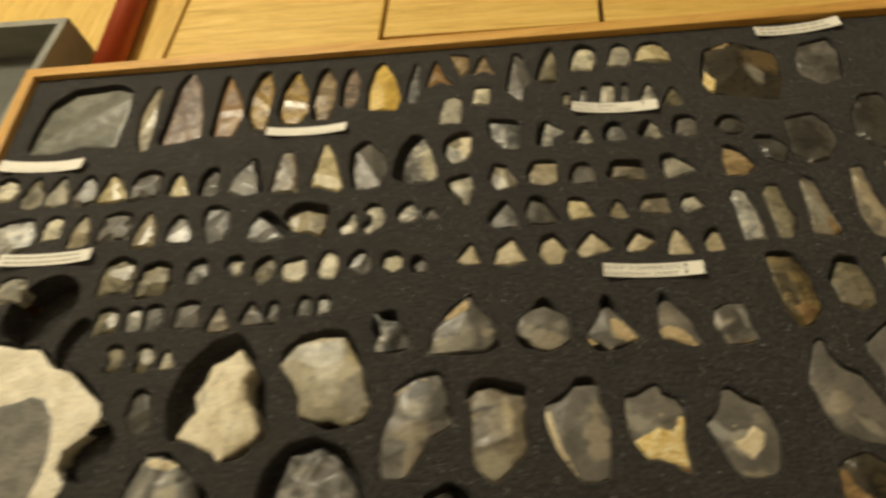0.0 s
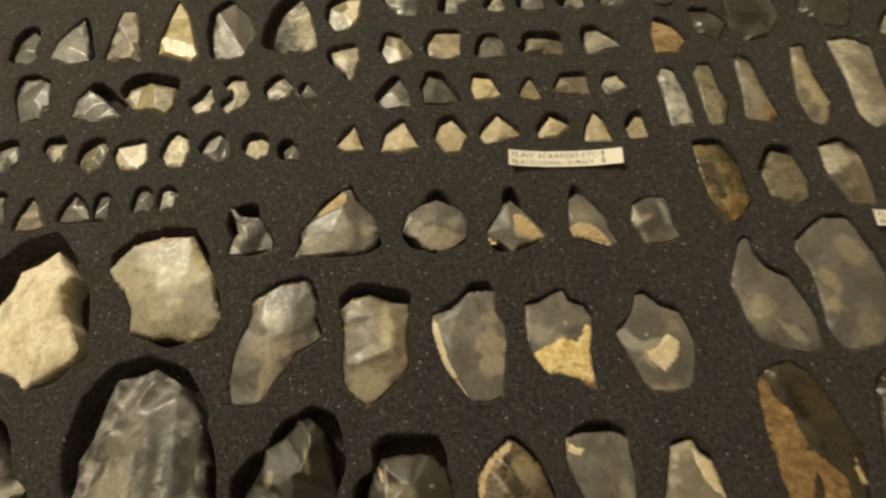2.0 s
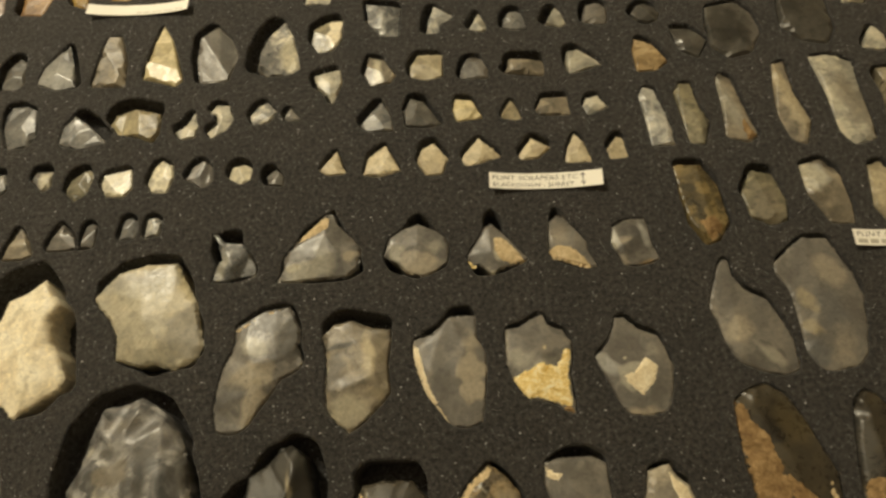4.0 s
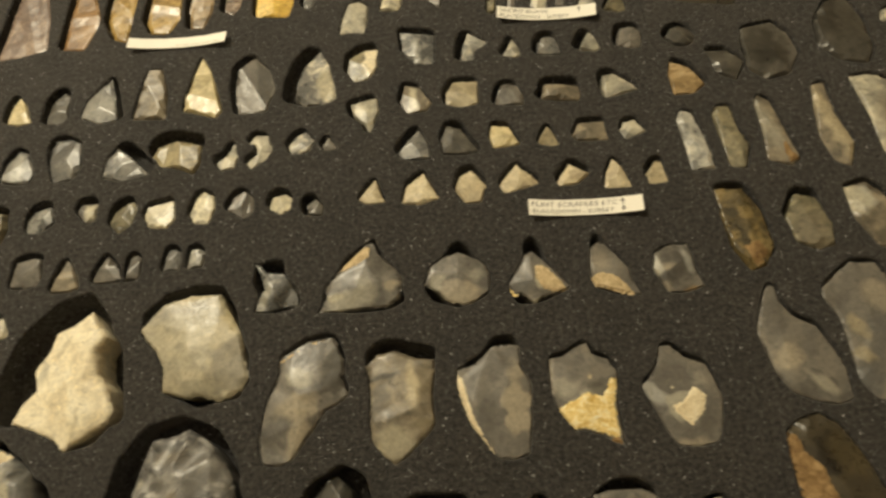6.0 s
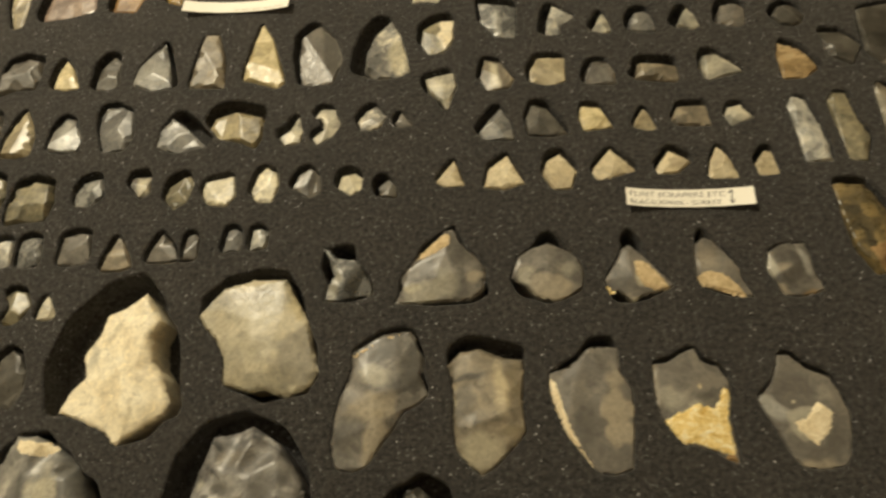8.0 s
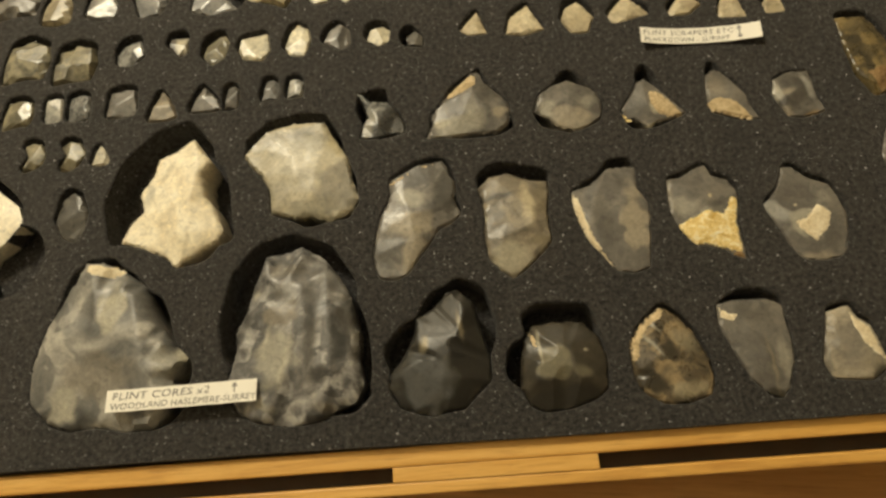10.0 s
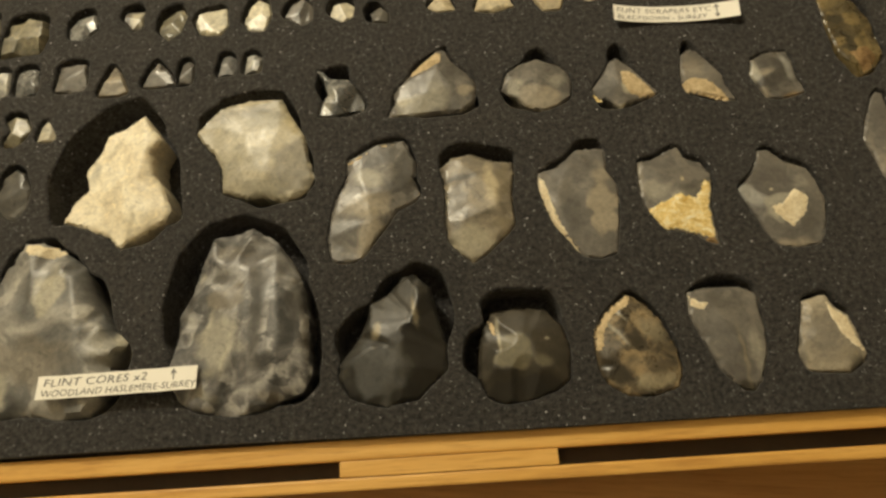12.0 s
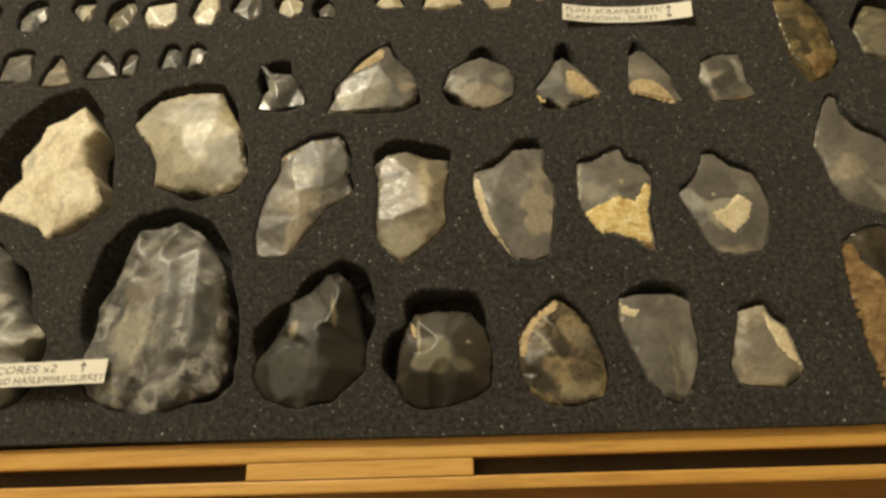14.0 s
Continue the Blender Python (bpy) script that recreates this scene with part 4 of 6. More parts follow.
q1 = flint("flint_scraper", "grey", 13.5, 93.6, ((125, 18.5), (99, 19.8), (86, 22.0), (70, 23.8), (62, 25.7), (51, 22.7), (37, 20.6), (18, 16.4), (-6, 18.2), (-21, 15.1), (-40, 11.3), (-67, 13.8), (-90, 19.1), (-100, 25.8), (-110, 28.9), (-122, 30.3), (-137, 24.3), (-152, 18.9), (-177, 14.7), (156, 12.6), (136, 14.2)),
              (((-4.8, 15.9, 1.8), (-4.6, 6.3, 3.0), (-2.3, -1.4, 3.8), (7.3, 0.3, 3.4), (15.5, -2.8, 1.0)), ((-2.3, -1.4, 3.8), (-0.4, -11.6, 3.2), (-5.1, -24.9, 1.0)), ((7.3, 0.3, 3.4), (6.3, 11.6, 2.4), (8.5, 19.9, 1.4))))
stain_or_light(q1, "grey_pale", 12.0, 100.1, 5.9, 3.7, -26, 3.1, 0.7)
stain_or_light(q1, "patina", 11.2, 88.4, 8.5, 4.6, 6, 4.3, 0.8)
stain_or_light(q1, "patina", 11.8, 78.1, 3.4, 8.7, -17, 3.4, 0.8)
stain_or_light(q1, "grey_dark", 26.3, 103.6, 3.9, 9.1, -5, 2.6, 0.75)
stain_or_light(q1, "grey_dark", 0.6, 76.7, 3.5, 9.5, -15, 3.4, 0.5)
stain_or_light(q1, "grey_dark", 14.3, 108.4, 5.3, 3.0, 17, 3.6, 0.4)
stain_or_light(q1, "tan", 13.4, 86.3, 2.2, 1.1, -25, 1.7, 0.5)
cortex(q1, "cortex_tan", 12.7, 111.5, ((-158, 10.2), (171, 1.9), (43, 4.2), (19, 9.4), (16, 7.4), (38, 2.7), (-153, 2.1), (-149, 9.5)))
q2 = flint("flint_scraper", "grey_tan", 52.1, 86.1, ((130, 21.0), (112, 22.2), (92, 21.6), (69, 19.0), (48, 22.1), (36, 17.8), (11, 13.2), (-34, 16.2), (-49, 16.1), (-69, 17.3), (-88, 20.8), (-98, 22.9), (-112, 20.3), (-130, 17.9), (-155, 13.7), (164, 12.0), (137, 16.5)),
              (((-12.0, 11.1, 1.4), (-0.1, 12.6, 2.6), (6.9, 14.1, 2.0)), ((6.9, 14.1, 2.0), (6.7, 3.4, 3.4), (7.2, -2.5, 3.8), (12.4, -3.1, 1.4)), ((-0.1, 12.6, 2.6), (-3.0, -0.1, 2.7), (-5.5, -6.7, 3.0), (9.0, -6.6, 2.4), (11.8, -9.6, 1.0)), ((-5.5, -6.7, 3.0), (-2.9, -21.6, 1.0))), ((138, 20.3), (124, 25.6), (107, 27.5), (93, 26.9), (68, 25.2), (53, 27.0), (31, 18.6), (2, 14.2), (-36, 18.4), (-69, 19.3), (-97, 24.9), (-120, 21.2), (-152, 15.9), (164, 14.5)))
stain_or_light(q2, "grey_dark", 45.1, 96.9, 6.9, 1.2, 10, 1.1, 0.8)
stain_or_light(q2, "grey_cream", 49.1, 71.8, 7.4, 6.0, 6, 4.1, 0.65)
stain_or_light(q2, "tan_pale", 57.5, 92.6, 2.5, 8.7, 4, 2.1, 0.65)
stain_or_light(q2, "grey_dark", 43.9, 89.1, 4.2, 5.0, -5, 3.4, 0.55)
stain_or_light(q2, "umber_grey", 62.4, 94.5, 2.5, 6.5, -5, 2.5, 0.5)
stain_or_light(q2, "umber_grey", 60.9, 77.5, 4.5, 1.8, 6, 1.6, 0.6)
stain_or_light(q2, "pale", 40.7, 88.7, 0.8, 1.6, -5, 0.8, 0.8)
q3 = flint("flint_scraper", "grey_soft", 90.4, 83.6, ((138, 20.1), (115, 16.8), (90, 21.8), (63, 23.9), (50, 16.3), (23, 14.9), (-12, 13.2), (-45, 16.4), (-65, 22.8), (-81, 22.6), (-97, 21.1), (-119, 15.4), (-146, 13.6), (178, 13.7), (152, 17.5)),
              (((-4.5, 13.3, 1.6), (-9.3, -0.1, 2.4), (-5.7, -13.4, 1.6)), ((5.4, 9.1, 2.2), (0.6, -3.2, 2.4), (3.2, -14.1, 1.8))), ((146, 20.8), (132, 21.8), (109, 20.7), (92, 25.8), (69, 27.9), (57, 23.5), (42, 16.9), (20, 15.9), (-44, 17.7), (-65, 24.9), (-83, 24.7), (-101, 23.3), (-125, 17.0), (-157, 15.1), (161, 17.8)))
stain_or_light(q3, "patina", 97.3, 80.1, 5.6, 9.7, -5, 1.2, 0.9)
stain_or_light(q3, "patina", 98.4, 93.7, 3.3, 5.1, -5, 2.9, 0.6)
stain_or_light(q3, "grey_dark", 85.0, 81.1, 3.3, 11.0, -5, 4.9, 0.35)
stain_or_light(q3, "grey_soft", 96.2, 67.0, 5.9, 4.3, -4, 3.2, 0.6)
cortex(q3, "cortex_cream", 79.5, 80.9, ((106, 15.3), (99, 12.8), (95, 4.4), (-69, 4.4), (-66, 20.3), (-73, 15.0), (-90, 6.6), (146, 3.8), (114, 11.0)))
q4 = flint("flint_scraper", "grey_soft", 126.1, 84.3, ((135, 19.4), (119, 16.3), (93, 17.9), (83, 18.5), (76, 14.4), (50, 14.4), (27, 13.3), (-4, 11.3), (-34, 11.2), (-58, 17.8), (-67, 23.8), (-75, 20.1), (-84, 17.1), (-122, 16.1), (-151, 14.4), (-177, 14.6), (153, 16.0)),
              (((-9.2, 10.3, 1.6), (-0.6, 2.2, 2.4), (9.2, 3.7, 1.4)), ((-0.6, 2.2, 2.4), (-2.2, -6.6, 2.4), (7.0, -17.7, 1.0))))
stain_or_light(q4, "grey_pale", 116.9, 85.6, 4.4, 3.6, -5, 3.2, 0.55)
stain_or_light(q4, "grey_pale", 121.4, 79.9, 9.8, 2.1, 25, 1.6, 0.75)
stain_or_light(q4, "grey_dark", 129.7, 84.5, 3.5, 2.3, -16, 3.2, 0.4)
stain_or_light(q4, "tan_pale", 126.8, 89.1, 0.8, 0.9, -5, 0.6, 0.8)
stain_or_light(q4, "patina", 112.2, 91.3, 1.2, 6.9, -5, 2.0, 0.5)
cortex(q4, "cortex_ochre", 126.8, 76.3, ((172, 14.1), (145, 8.5), (103, 7.1), (53, 6.1), (55, 14.4), (48, 15.6), (7, 7.8), (-49, 11.6), (-55, 13.4), (-71, 10.1), (-122, 7.5), (-146, 11.5), (-177, 13.0)))
cortex(q4, "cortex_brown", 132.6, 64.7, ((148, 3.1), (39, 2.1), (-51, 3.2), (-152, 1.3)))
q5 = flint("flint_scraper", "grey_soft", 161.0, 79.9, ((104, 19.3), (93, 18.7), (74, 14.0), (42, 14.8), (17, 13.5), (-12, 14.4), (-43, 16.9), (-66, 21.0), (-86, 20.2), (-108, 19.9), (-126, 16.1), (-162, 13.0), (167, 15.6), (140, 12.7), (115, 15.1)),
              (((-10.6, 6.1, 1.4), (-6.9, -4.6, 2.3), (-9.7, -12.5, 1.0)), ((-6.9, -4.6, 2.3), (7.3, -0.1, 1.8))))
stain_or_light(q5, "blue_pale", 150.2, 80.6, 5.7, 2.9, -50, 1.2, 0.55)
stain_or_light(q5, "patina", 158.6, 60.9, 8.4, 1.9, -0, 1.9, 0.6)
stain_or_light(q5, "grey_pale", 159.4, 74.5, 7.4, 5.1, 30, 1.5, 0.75)
stain_or_light(q5, "grey_pale", 168.3, 84.2, 2.3, 2.3, -5, 2.3, 0.4)
stain_or_light(q5, "pale", 157.2, 82.4, 0.6, 0.7, -5, 0.5, 0.8)
stain_or_light(q5, "grey_dark", 166.4, 69.0, 3.0, 5.2, -5, 3.4, 0.4)
cortex(q5, "cortex_cream", 162.0, 74.7, ((176, 7.1), (128, 2.8), (68, 7.7), (25, 7.7), (-24, 5.5), (-97, 7.7), (-151, 6.1)))
pk0 = flint("flint_flake", "blue_dark", -0.9, 140.5, ((124, 15.7), (118, 13.7), (109, 8.5), (54, 8.3), (8, 9.2), (-25, 13.5), (-39, 14.7), (-65, 10.6), (-97, 10.7), (-127, 12.6), (-153, 6.9), (-178, 3.8), (129, 8.9)),
              (((-5.3, 8.5, 1.4), (-0.2, -0.0, 2.6), (0.5, -5.3, 2.4), (3.6, -9.8, 0.6)),), ((139, 13.8), (123, 16.9), (71, 14.4), (51, 9.4), (2, 11.4), (-27, 15.8), (-42, 17.3), (-89, 13.4), (-127, 15.0), (-173, 7.9)))
stain_or_light(pk0, "grey_pale", -4.6, 135.3, 2.0, 6.6, -25, 1.9, 0.45)
stain_or_light(pk0, "black", 6.0, 136.7, 5.6, 8.5, -6, 2.8, 0.8)
pk1 = flint("flint_scraper", "grey", 38.5, 139.6, ((-147, 22.5), (-159, 17.0), (-175, 16.3), (151, 11.6), (116, 11.9), (83, 18.0), (72, 18.4), (57, 14.4), (17, 15.0), (-2, 17.4), (-30, 18.1), (-49, 16.7), (-92, 12.8), (-120, 14.9)),
              (((-8.7, 3.8, 2.4), (2.0, 6.6, 3.8), (7.2, -1.8, 3.4), (6.5, -12.8, 1.0)), ((2.0, 6.6, 3.8), (-3.2, -4.4, 3.0), (-11.6, -12.3, 1.0))), ((-145, 24.4), (-175, 18.8), (124, 15.2), (90, 19.5), (72, 22.8), (51, 17.1), (3, 18.7), (-29, 22.4), (-53, 19.9), (-111, 17.1)))
stain_or_light(pk1, "grey_pale", 32.8, 130.8, 10.0, 4.2, 20, 2.7, 0.6)
stain_or_light(pk1, "patina", 51.2, 136.1, 3.6, 2.4, 6, 1.8, 0.9)
stain_or_light(pk1, "grey_dark", 46.1, 145.5, 3.6, 4.5, -49, 2.8, 0.55)
stain_or_light(pk1, "grey_pale", 40.9, 135.3, 4.1, 6.3, -6, 3.6, 0.45)
stain_or_light(pk1, "pale", 26.7, 133.2, 3.2, 2.1, -6, 1.8, 0.5)
cortex(pk1, "cortex_tan", 35.7, 149.4, ((-150, 9.0), (155, 2.5), (54, 7.3), (39, 9.4), (-1, 5.9), (-103, 3.4), (-141, 8.3)))
pk2 = flint("flint_scraper", "grey", 80.5, 135.9, ((-174, 15.7), (149, 14.3), (122, 12.6), (88, 12.7), (47, 11.8), (25, 12.8), (0, 13.1), (-29, 13.6), (-61, 12.0), (-89, 11.7), (-124, 11.2), (-154, 11.1)),
              (((-11.5, 4.0, 1.6), (-0.8, 2.5, 2.6), (10.8, 1.3, 1.4)), ((-0.8, 2.5, 2.6), (-1.0, -10.9, 1.0))), ((-166, 17.7), (160, 16.4), (137, 15.6), (88, 18.6), (80, 16.9), (37, 14.9), (-6, 15.1), (-37, 16.3), (-69, 14.6), (-96, 14.8), (-127, 14.7)))
stain_or_light(pk2, "patina", 79.9, 129.5, 8.4, 5.7, -6, 3.1, 0.7)
stain_or_light(pk2, "grey_pale", 70.9, 136.2, 3.6, 4.0, -6, 2.2, 0.6)
stain_or_light(pk2, "grey_pale", 87.4, 137.2, 3.6, 3.2, -6, 2.7, 0.5)
pk3 = flint("flint_scraper", "grey_soft", 112.0, 132.0, ((-176, 11.6), (133, 8.9), (105, 12.1), (89, 13.2), (64, 10.0), (8, 10.0), (-19, 15.2), (-39, 10.9), (-78, 8.4), (-100, 10.4), (-141, 8.5), (-151, 11.4)),
              (((-1.0, 9.4, 2.0), (-1.1, -0.6, 3.0), (0.3, -8.3, 0.8)), ((-1.1, -0.6, 3.0), (10.5, -5.2, 1.2))), ((-167, 14.5), (125, 11.5), (93, 20.3), (85, 20.9), (45, 11.8), (-17, 16.8), (-36, 15.0), (-101, 13.3), (-146, 14.2)))
stain_or_light(pk3, "pale", 110.6, 121.3, 5.3, 1.5, 15, 1.7, 0.7)
stain_or_light(pk3, "pale", 113.8, 130.5, 2.2, 2.6, -6, 1.7, 0.6)
stain_or_light(pk3, "blue_grey", 106.6, 131.2, 3.9, 5.2, -6, 3.5, 0.5)
cortex(pk3, "cortex_tan", 117.2, 131.4, ((125, 8.3), (95, 6.5), (6, 4.0), (-34, 9.4), (-74, 6.4), (-134, 4.6), (168, 5.3)))
cortex(pk3, "cortex_ochre", 102.3, 127.1, ((129, 3.4), (13, 1.1), (-33, 2.1), (-108, 1.8)))
pk4 = flint("flint_scraper", "grey_soft", 143.8, 132.8, ((122, 12.6), (105, 13.7), (89, 11.8), (50, 7.0), (-2, 7.7), (-28, 9.0), (-49, 16.2), (-68, 11.8), (-101, 8.7), (-140, 9.5), (-163, 8.9), (154, 8.9)),
              (((-8.6, -1.0, 1.8), (0.5, -3.0, 2.6), (8.3, -11.8, 0.8)),), ((178, 10.9), (117, 16.6), (100, 18.7), (81, 13.1), (-3, 9.2), (-52, 18.1), (-77, 14.3), (-139, 12.8)))
stain_or_light(pk4, "patina", 140.5, 136.9, 3.9, 5.8, -6, 4.3, 0.4)
cortex(pk4, "cortex_tan", 142.6, 126.3, ((158, 8.7), (129, 7.5), (65, 4.3), (-2, 6.2), (-34, 11.5), (-47, 6.4), (-153, 3.0), (-176, 6.2)))
pk5 = flint("flint_scraper", "grey", 170.7, 130.3, ((135, 10.9), (123, 10.5), (94, 11.0), (58, 12.6), (37, 9.8), (-14, 8.2), (-42, 12.8), (-64, 11.2), (-93, 10.9), (-120, 11.1), (-151, 8.7), (173, 9.3)),
              (((-6.8, 5.1, 1.4), (-5.1, -1.5, 2.4), (2.8, 2.9, 2.4), (6.1, 8.3, 1.0)), ((-5.1, -1.5, 2.4), (-6.8, -9.2, 0.8))), ((154, 11.9), (118, 14.1), (61, 14.6), (35, 10.4), (-46, 14.3), (-76, 13.5), (-120, 14.2), (-159, 10.9)))
stain_or_light(pk5, "grey_pale", 162.4, 130.7, 1.9, 6.3, -18, 1.7, 0.8)
stain_or_light(pk5, "patina", 164.5, 121.5, 2.9, 3.0, -6, 2.5, 0.6)
stain_or_light(pk5, "umber", 174.8, 120.5, 3.0, 1.5, 6, 1.6, 0.6)
stain_or_light(pk5, "blue_pale", 175.8, 133.2, 1.3, 5.6, 8, 1.3, 0.6)
stain_or_light(pk5, "patina", 166.9, 131.5, 2.8, 1.2, 22, 1.3, 0.6)
t1 = flint("flint_flake", "grey_soft", 208.0, 95.0, ((105, 21.9), (97, 24.4), (92, 23.2), (93, 16.7), (74, 10.3), (28, 11.3), (-15, 13.8), (-38, 19.7), (-59, 27.7), (-72, 26.6), (-88, 23.4), (-111, 20.5), (-136, 15.2), (-176, 12.0), (163, 14.2), (124, 16.7)),
              (((-3.8, 20.3, 0.6), (-4.8, 3.5, 2.2), (-4.7, -8.6, 2.6), (4.8, -16.5, 2.2), (11.7, -22.6, 0.6)), ((-4.7, -8.6, 2.6), (7.1, 2.5, 1.4))))
stain_or_light(t1, "patina", 203.1, 89.0, 4.3, 6.4, -28, 3.2, 0.8)
stain_or_light(t1, "grey_pale", 212.7, 78.1, 5.8, 2.2, -45, 1.8, 0.6)
stain_or_light(t1, "grey_dark", 202.7, 75.1, 6.3, 2.9, -28, 3.6, 0.4)
t2 = flint("flint_flake", "grey_soft", 238.9, 97.5, ((127, 22.5), (101, 24.7), (88, 27.6), (68, 28.7), (54, 22.5), (29, 18.4), (4, 17.1), (-37, 17.7), (-64, 24.7), (-76, 27.1), (-94, 27.8), (-106, 28.7), (-122, 23.3), (-139, 15.7), (-176, 11.2), (149, 13.2), (138, 20.1)),
              (((-10.0, 17.6, 0.8), (0.1, 13.3, 2.4), (-0.8, -0.4, 2.6), (-8.6, -13.9, 2.4), (-5.9, -26.5, 0.6)), ((-0.8, -0.4, 2.6), (13.9, -1.5, 1.0))))
stain_or_light(t2, "patina", 245.5, 109.5, 7.4, 5.4, -55, 3.3, 0.6)
stain_or_light(t2, "tan", 233.1, 97.8, 3.1, 5.3, 22, 1.8, 0.7)
stain_or_light(t2, "tan", 231.2, 87.1, 3.8, 2.6, -41, 1.8, 0.7)
stain_or_light(t2, "blue_dark", 229.7, 77.2, 6.2, 5.1, -6, 2.7, 0.6)
stain_or_light(t2, "blue_grey", 240.7, 93.3, 5.9, 8.3, -6, 5.5, 0.5)
stain_or_light(t2, "patina", 241.4, 77.8, 4.0, 9.3, -6, 4.0, 0.35)
u1 = flint("flint_core", "brown_black", 206.8, 39.3, ((118, 26.3), (102, 27.7), (89, 28.4), (74, 24.9), (53, 18.6), (15, 15.0), (-15, 17.8), (-49, 23.0), (-64, 29.6), (-79, 32.9), (-112, 31.9), (-126, 22.5), (-145, 16.7), (169, 14.5), (134, 19.4)),
              (((-7.6, 22.7, 2.0), (0.3, 0.8, 3.4), (3.3, -24.5, 2.4)), ((0.3, 0.8, 3.4), (-9.7, 1.9, 2.4))), ((123, 26.8), (100, 29.7), (85, 30.0), (67, 25.3), (38, 16.4), (-13, 15.9), (-49, 25.5), (-66, 32.2), (-81, 34.3), (-115, 33.7), (-147, 19.0), (140, 20.2)))
stain_or_light(u1, "amber_dark", 211.8, 52.2, 6.0, 7.7, 21, 5.1, 0.4)
cortex(u1, "cortex_brown", 198.8, 39.4, ((102, 23.5), (96, 21.5), (93, 15.4), (69, 9.9), (41, 5.2), (-13, 5.4), (-44, 5.6), (-37, 9.7), (-63, 12.0), (-91, 28.1), (-98, 29.0), (-116, 12.9), (150, 6.9), (113, 15.0)))
cortex(u1, "cortex_brown", 208.1, 22.3, ((105, 14.4), (88, 9.5), (34, 6.8), (-22, 6.0), (-84, 13.1), (-115, 13.6), (171, 3.2)))
cortex(u1, "cortex_tan", 219.8, 27.6, ((96, 7.7), (91, 4.6), (65, 1.1), (-65, 1.9), (-64, 3.3), (-82, 4.9), (-107, 4.4), (164, 1.5)))
u2 = flint("flint_core", "brown_black", 242.6, 36.5, ((101, 23.4), (89, 25.9), (79, 23.6), (62, 18.4), (18, 11.0), (-43, 15.9), (-63, 27.5), (-104, 31.2), (-120, 28.5), (-146, 15.0), (141, 11.8)),
              (((-3.0, 21.2, 2.0), (-2.5, 0.2, 3.4), (-6.6, -24.3, 2.2)),), ((110, 23.4), (91, 28.3), (76, 25.7), (57, 20.1), (4, 12.8), (-60, 27.3), (-104, 32.9), (-123, 31.2), (-148, 17.6), (147, 13.7)))
stain_or_light(u2, "grey_dark", 234.9, 45.6, 3.4, 14.5, -6, 3.4, 0.6)
cortex(u2, "cortex_brown", 240.9, 22.5, ((136, 12.7), (111, 10.4), (110, 7.0), (64, 5.1), (27, 10.5), (-2, 11.8), (-39, 15.7), (-113, 16.3), (-146, 17.0)))
axe = stone("stone_axe", "slate", -227.3, 325.6, -3.4, 5.1, ((153, 34.8), (117, 32.7), (57, 34.8), (36, 39.5), (-6, 32.3), (-44, 42.3), (-77, 24.7), (-118, 31.3), (-143, 43.4), (-174, 33.8)), (((120, .08, 1.2), (300, .12, 1.2))))
lf1 = stone("leaf_point", "tan", -176.4, 319.0, -1.7, 2.5, ((89, 33.0), (82, 28.0), (-4, 4.9), (-80, 28.4), (-91, 29.2), (-108, 15.5), (134, 9.6)))
lf2 = stone("leaf_point", "purple", -148.7, 321.0, -3.4, 1.7, ((94, 40.9), (78, 26.9), (0, 12.3), (-58, 28.1), (-90, 26.9), (-115, 30.3), (-121, 25.9), (-159, 11.7), (109, 27.4)))
lf3 = stone("leaf_point", "orange", -116.8, 318.4, -2.5, 2.5, ((97, 35.7), (77, 18.4), (-12, 10.9), (-55, 15.4), (-79, 25.2), (-110, 24.2), (-148, 8.9), (109, 20.9)))
lf4 = stone("leaf_point", "amber", -93.4, 322.7, -2.5, 2.5, ((85, 30.0), (59, 13.9), (-58, 11.4), (-79, 28.1), (-96, 24.0), (-129, 12.9), (141, 9.7), (99, 22.5)))
lf5 = stone("leaf_point", "amber", -69.1, 319.7, -2.5, 2.5, ((90, 28.8), (41, 11.6), (-50, 14.9), (-79, 22.2), (-106, 21.0), (-132, 14.5), (127, 13.2), (101, 21.4)))
lf6 = stone("leaf_point", "umber", -47.7, 320.8, -2.5, 2.5, ((88, 26.6), (59, 13.3), (-58, 11.9), (-84, 22.5), (-105, 21.8), (-160, 7.5), (102, 19.3)))
lf7 = stone("leaf_point", "brown_dark", -29.2, 323.6, -2.5, 2.5, ((87, 20.4), (55, 10.0), (-75, 13.4), (-93, 17.5), (-110, 15.0), (160, 5.5), (102, 12.8)))
lf8 = stone("leaf_point", "ochre", -6.6, 318.9, -1.7, 2.5, ((91, 26.9), (58, 13.5), (-36, 13.9), (-67, 21.2), (-121, 19.2), (175, 10.0), (107, 20.2)), (((90, .06, 1.6), (180, .2, 1.8), (0, .25, 1.8))))
ar1 = stone("arrowhead", "orange", 30.3, 325.3, -0.8, 2.5, ((90, 14.7), (-13, 4.8), (-45, 14.3), (-82, 4.8), (-128, 12.3), (142, 5.3)))
ar2 = stone("arrowhead", "umber", 46.6, 334.3, -0.8, 1.7, ((126, 12.7), (49, 8.2), (-42, 7.5), (-91, 13.2), (-137, 4.9)))
ar3 = stone("arrowhead", "umber", 61.9, 329.0, -0.8, 2.5, ((86, 10.6), (-27, 5.4), (-49, 11.1), (-108, 3.2), (-139, 10.2), (139, 4.4)))
gb = stone("flint_knife", "grey", 83.9, 313.8, -0.8, 4.2, ((91, 23.4), (77, 17.5), (-18, 8.1), (-76, 12.4), (-89, 21.6), (-116, 14.4), (-128, 12.8), (120, 8.9)), (((10, .3, 1.8), (190, .3, 1.8))))
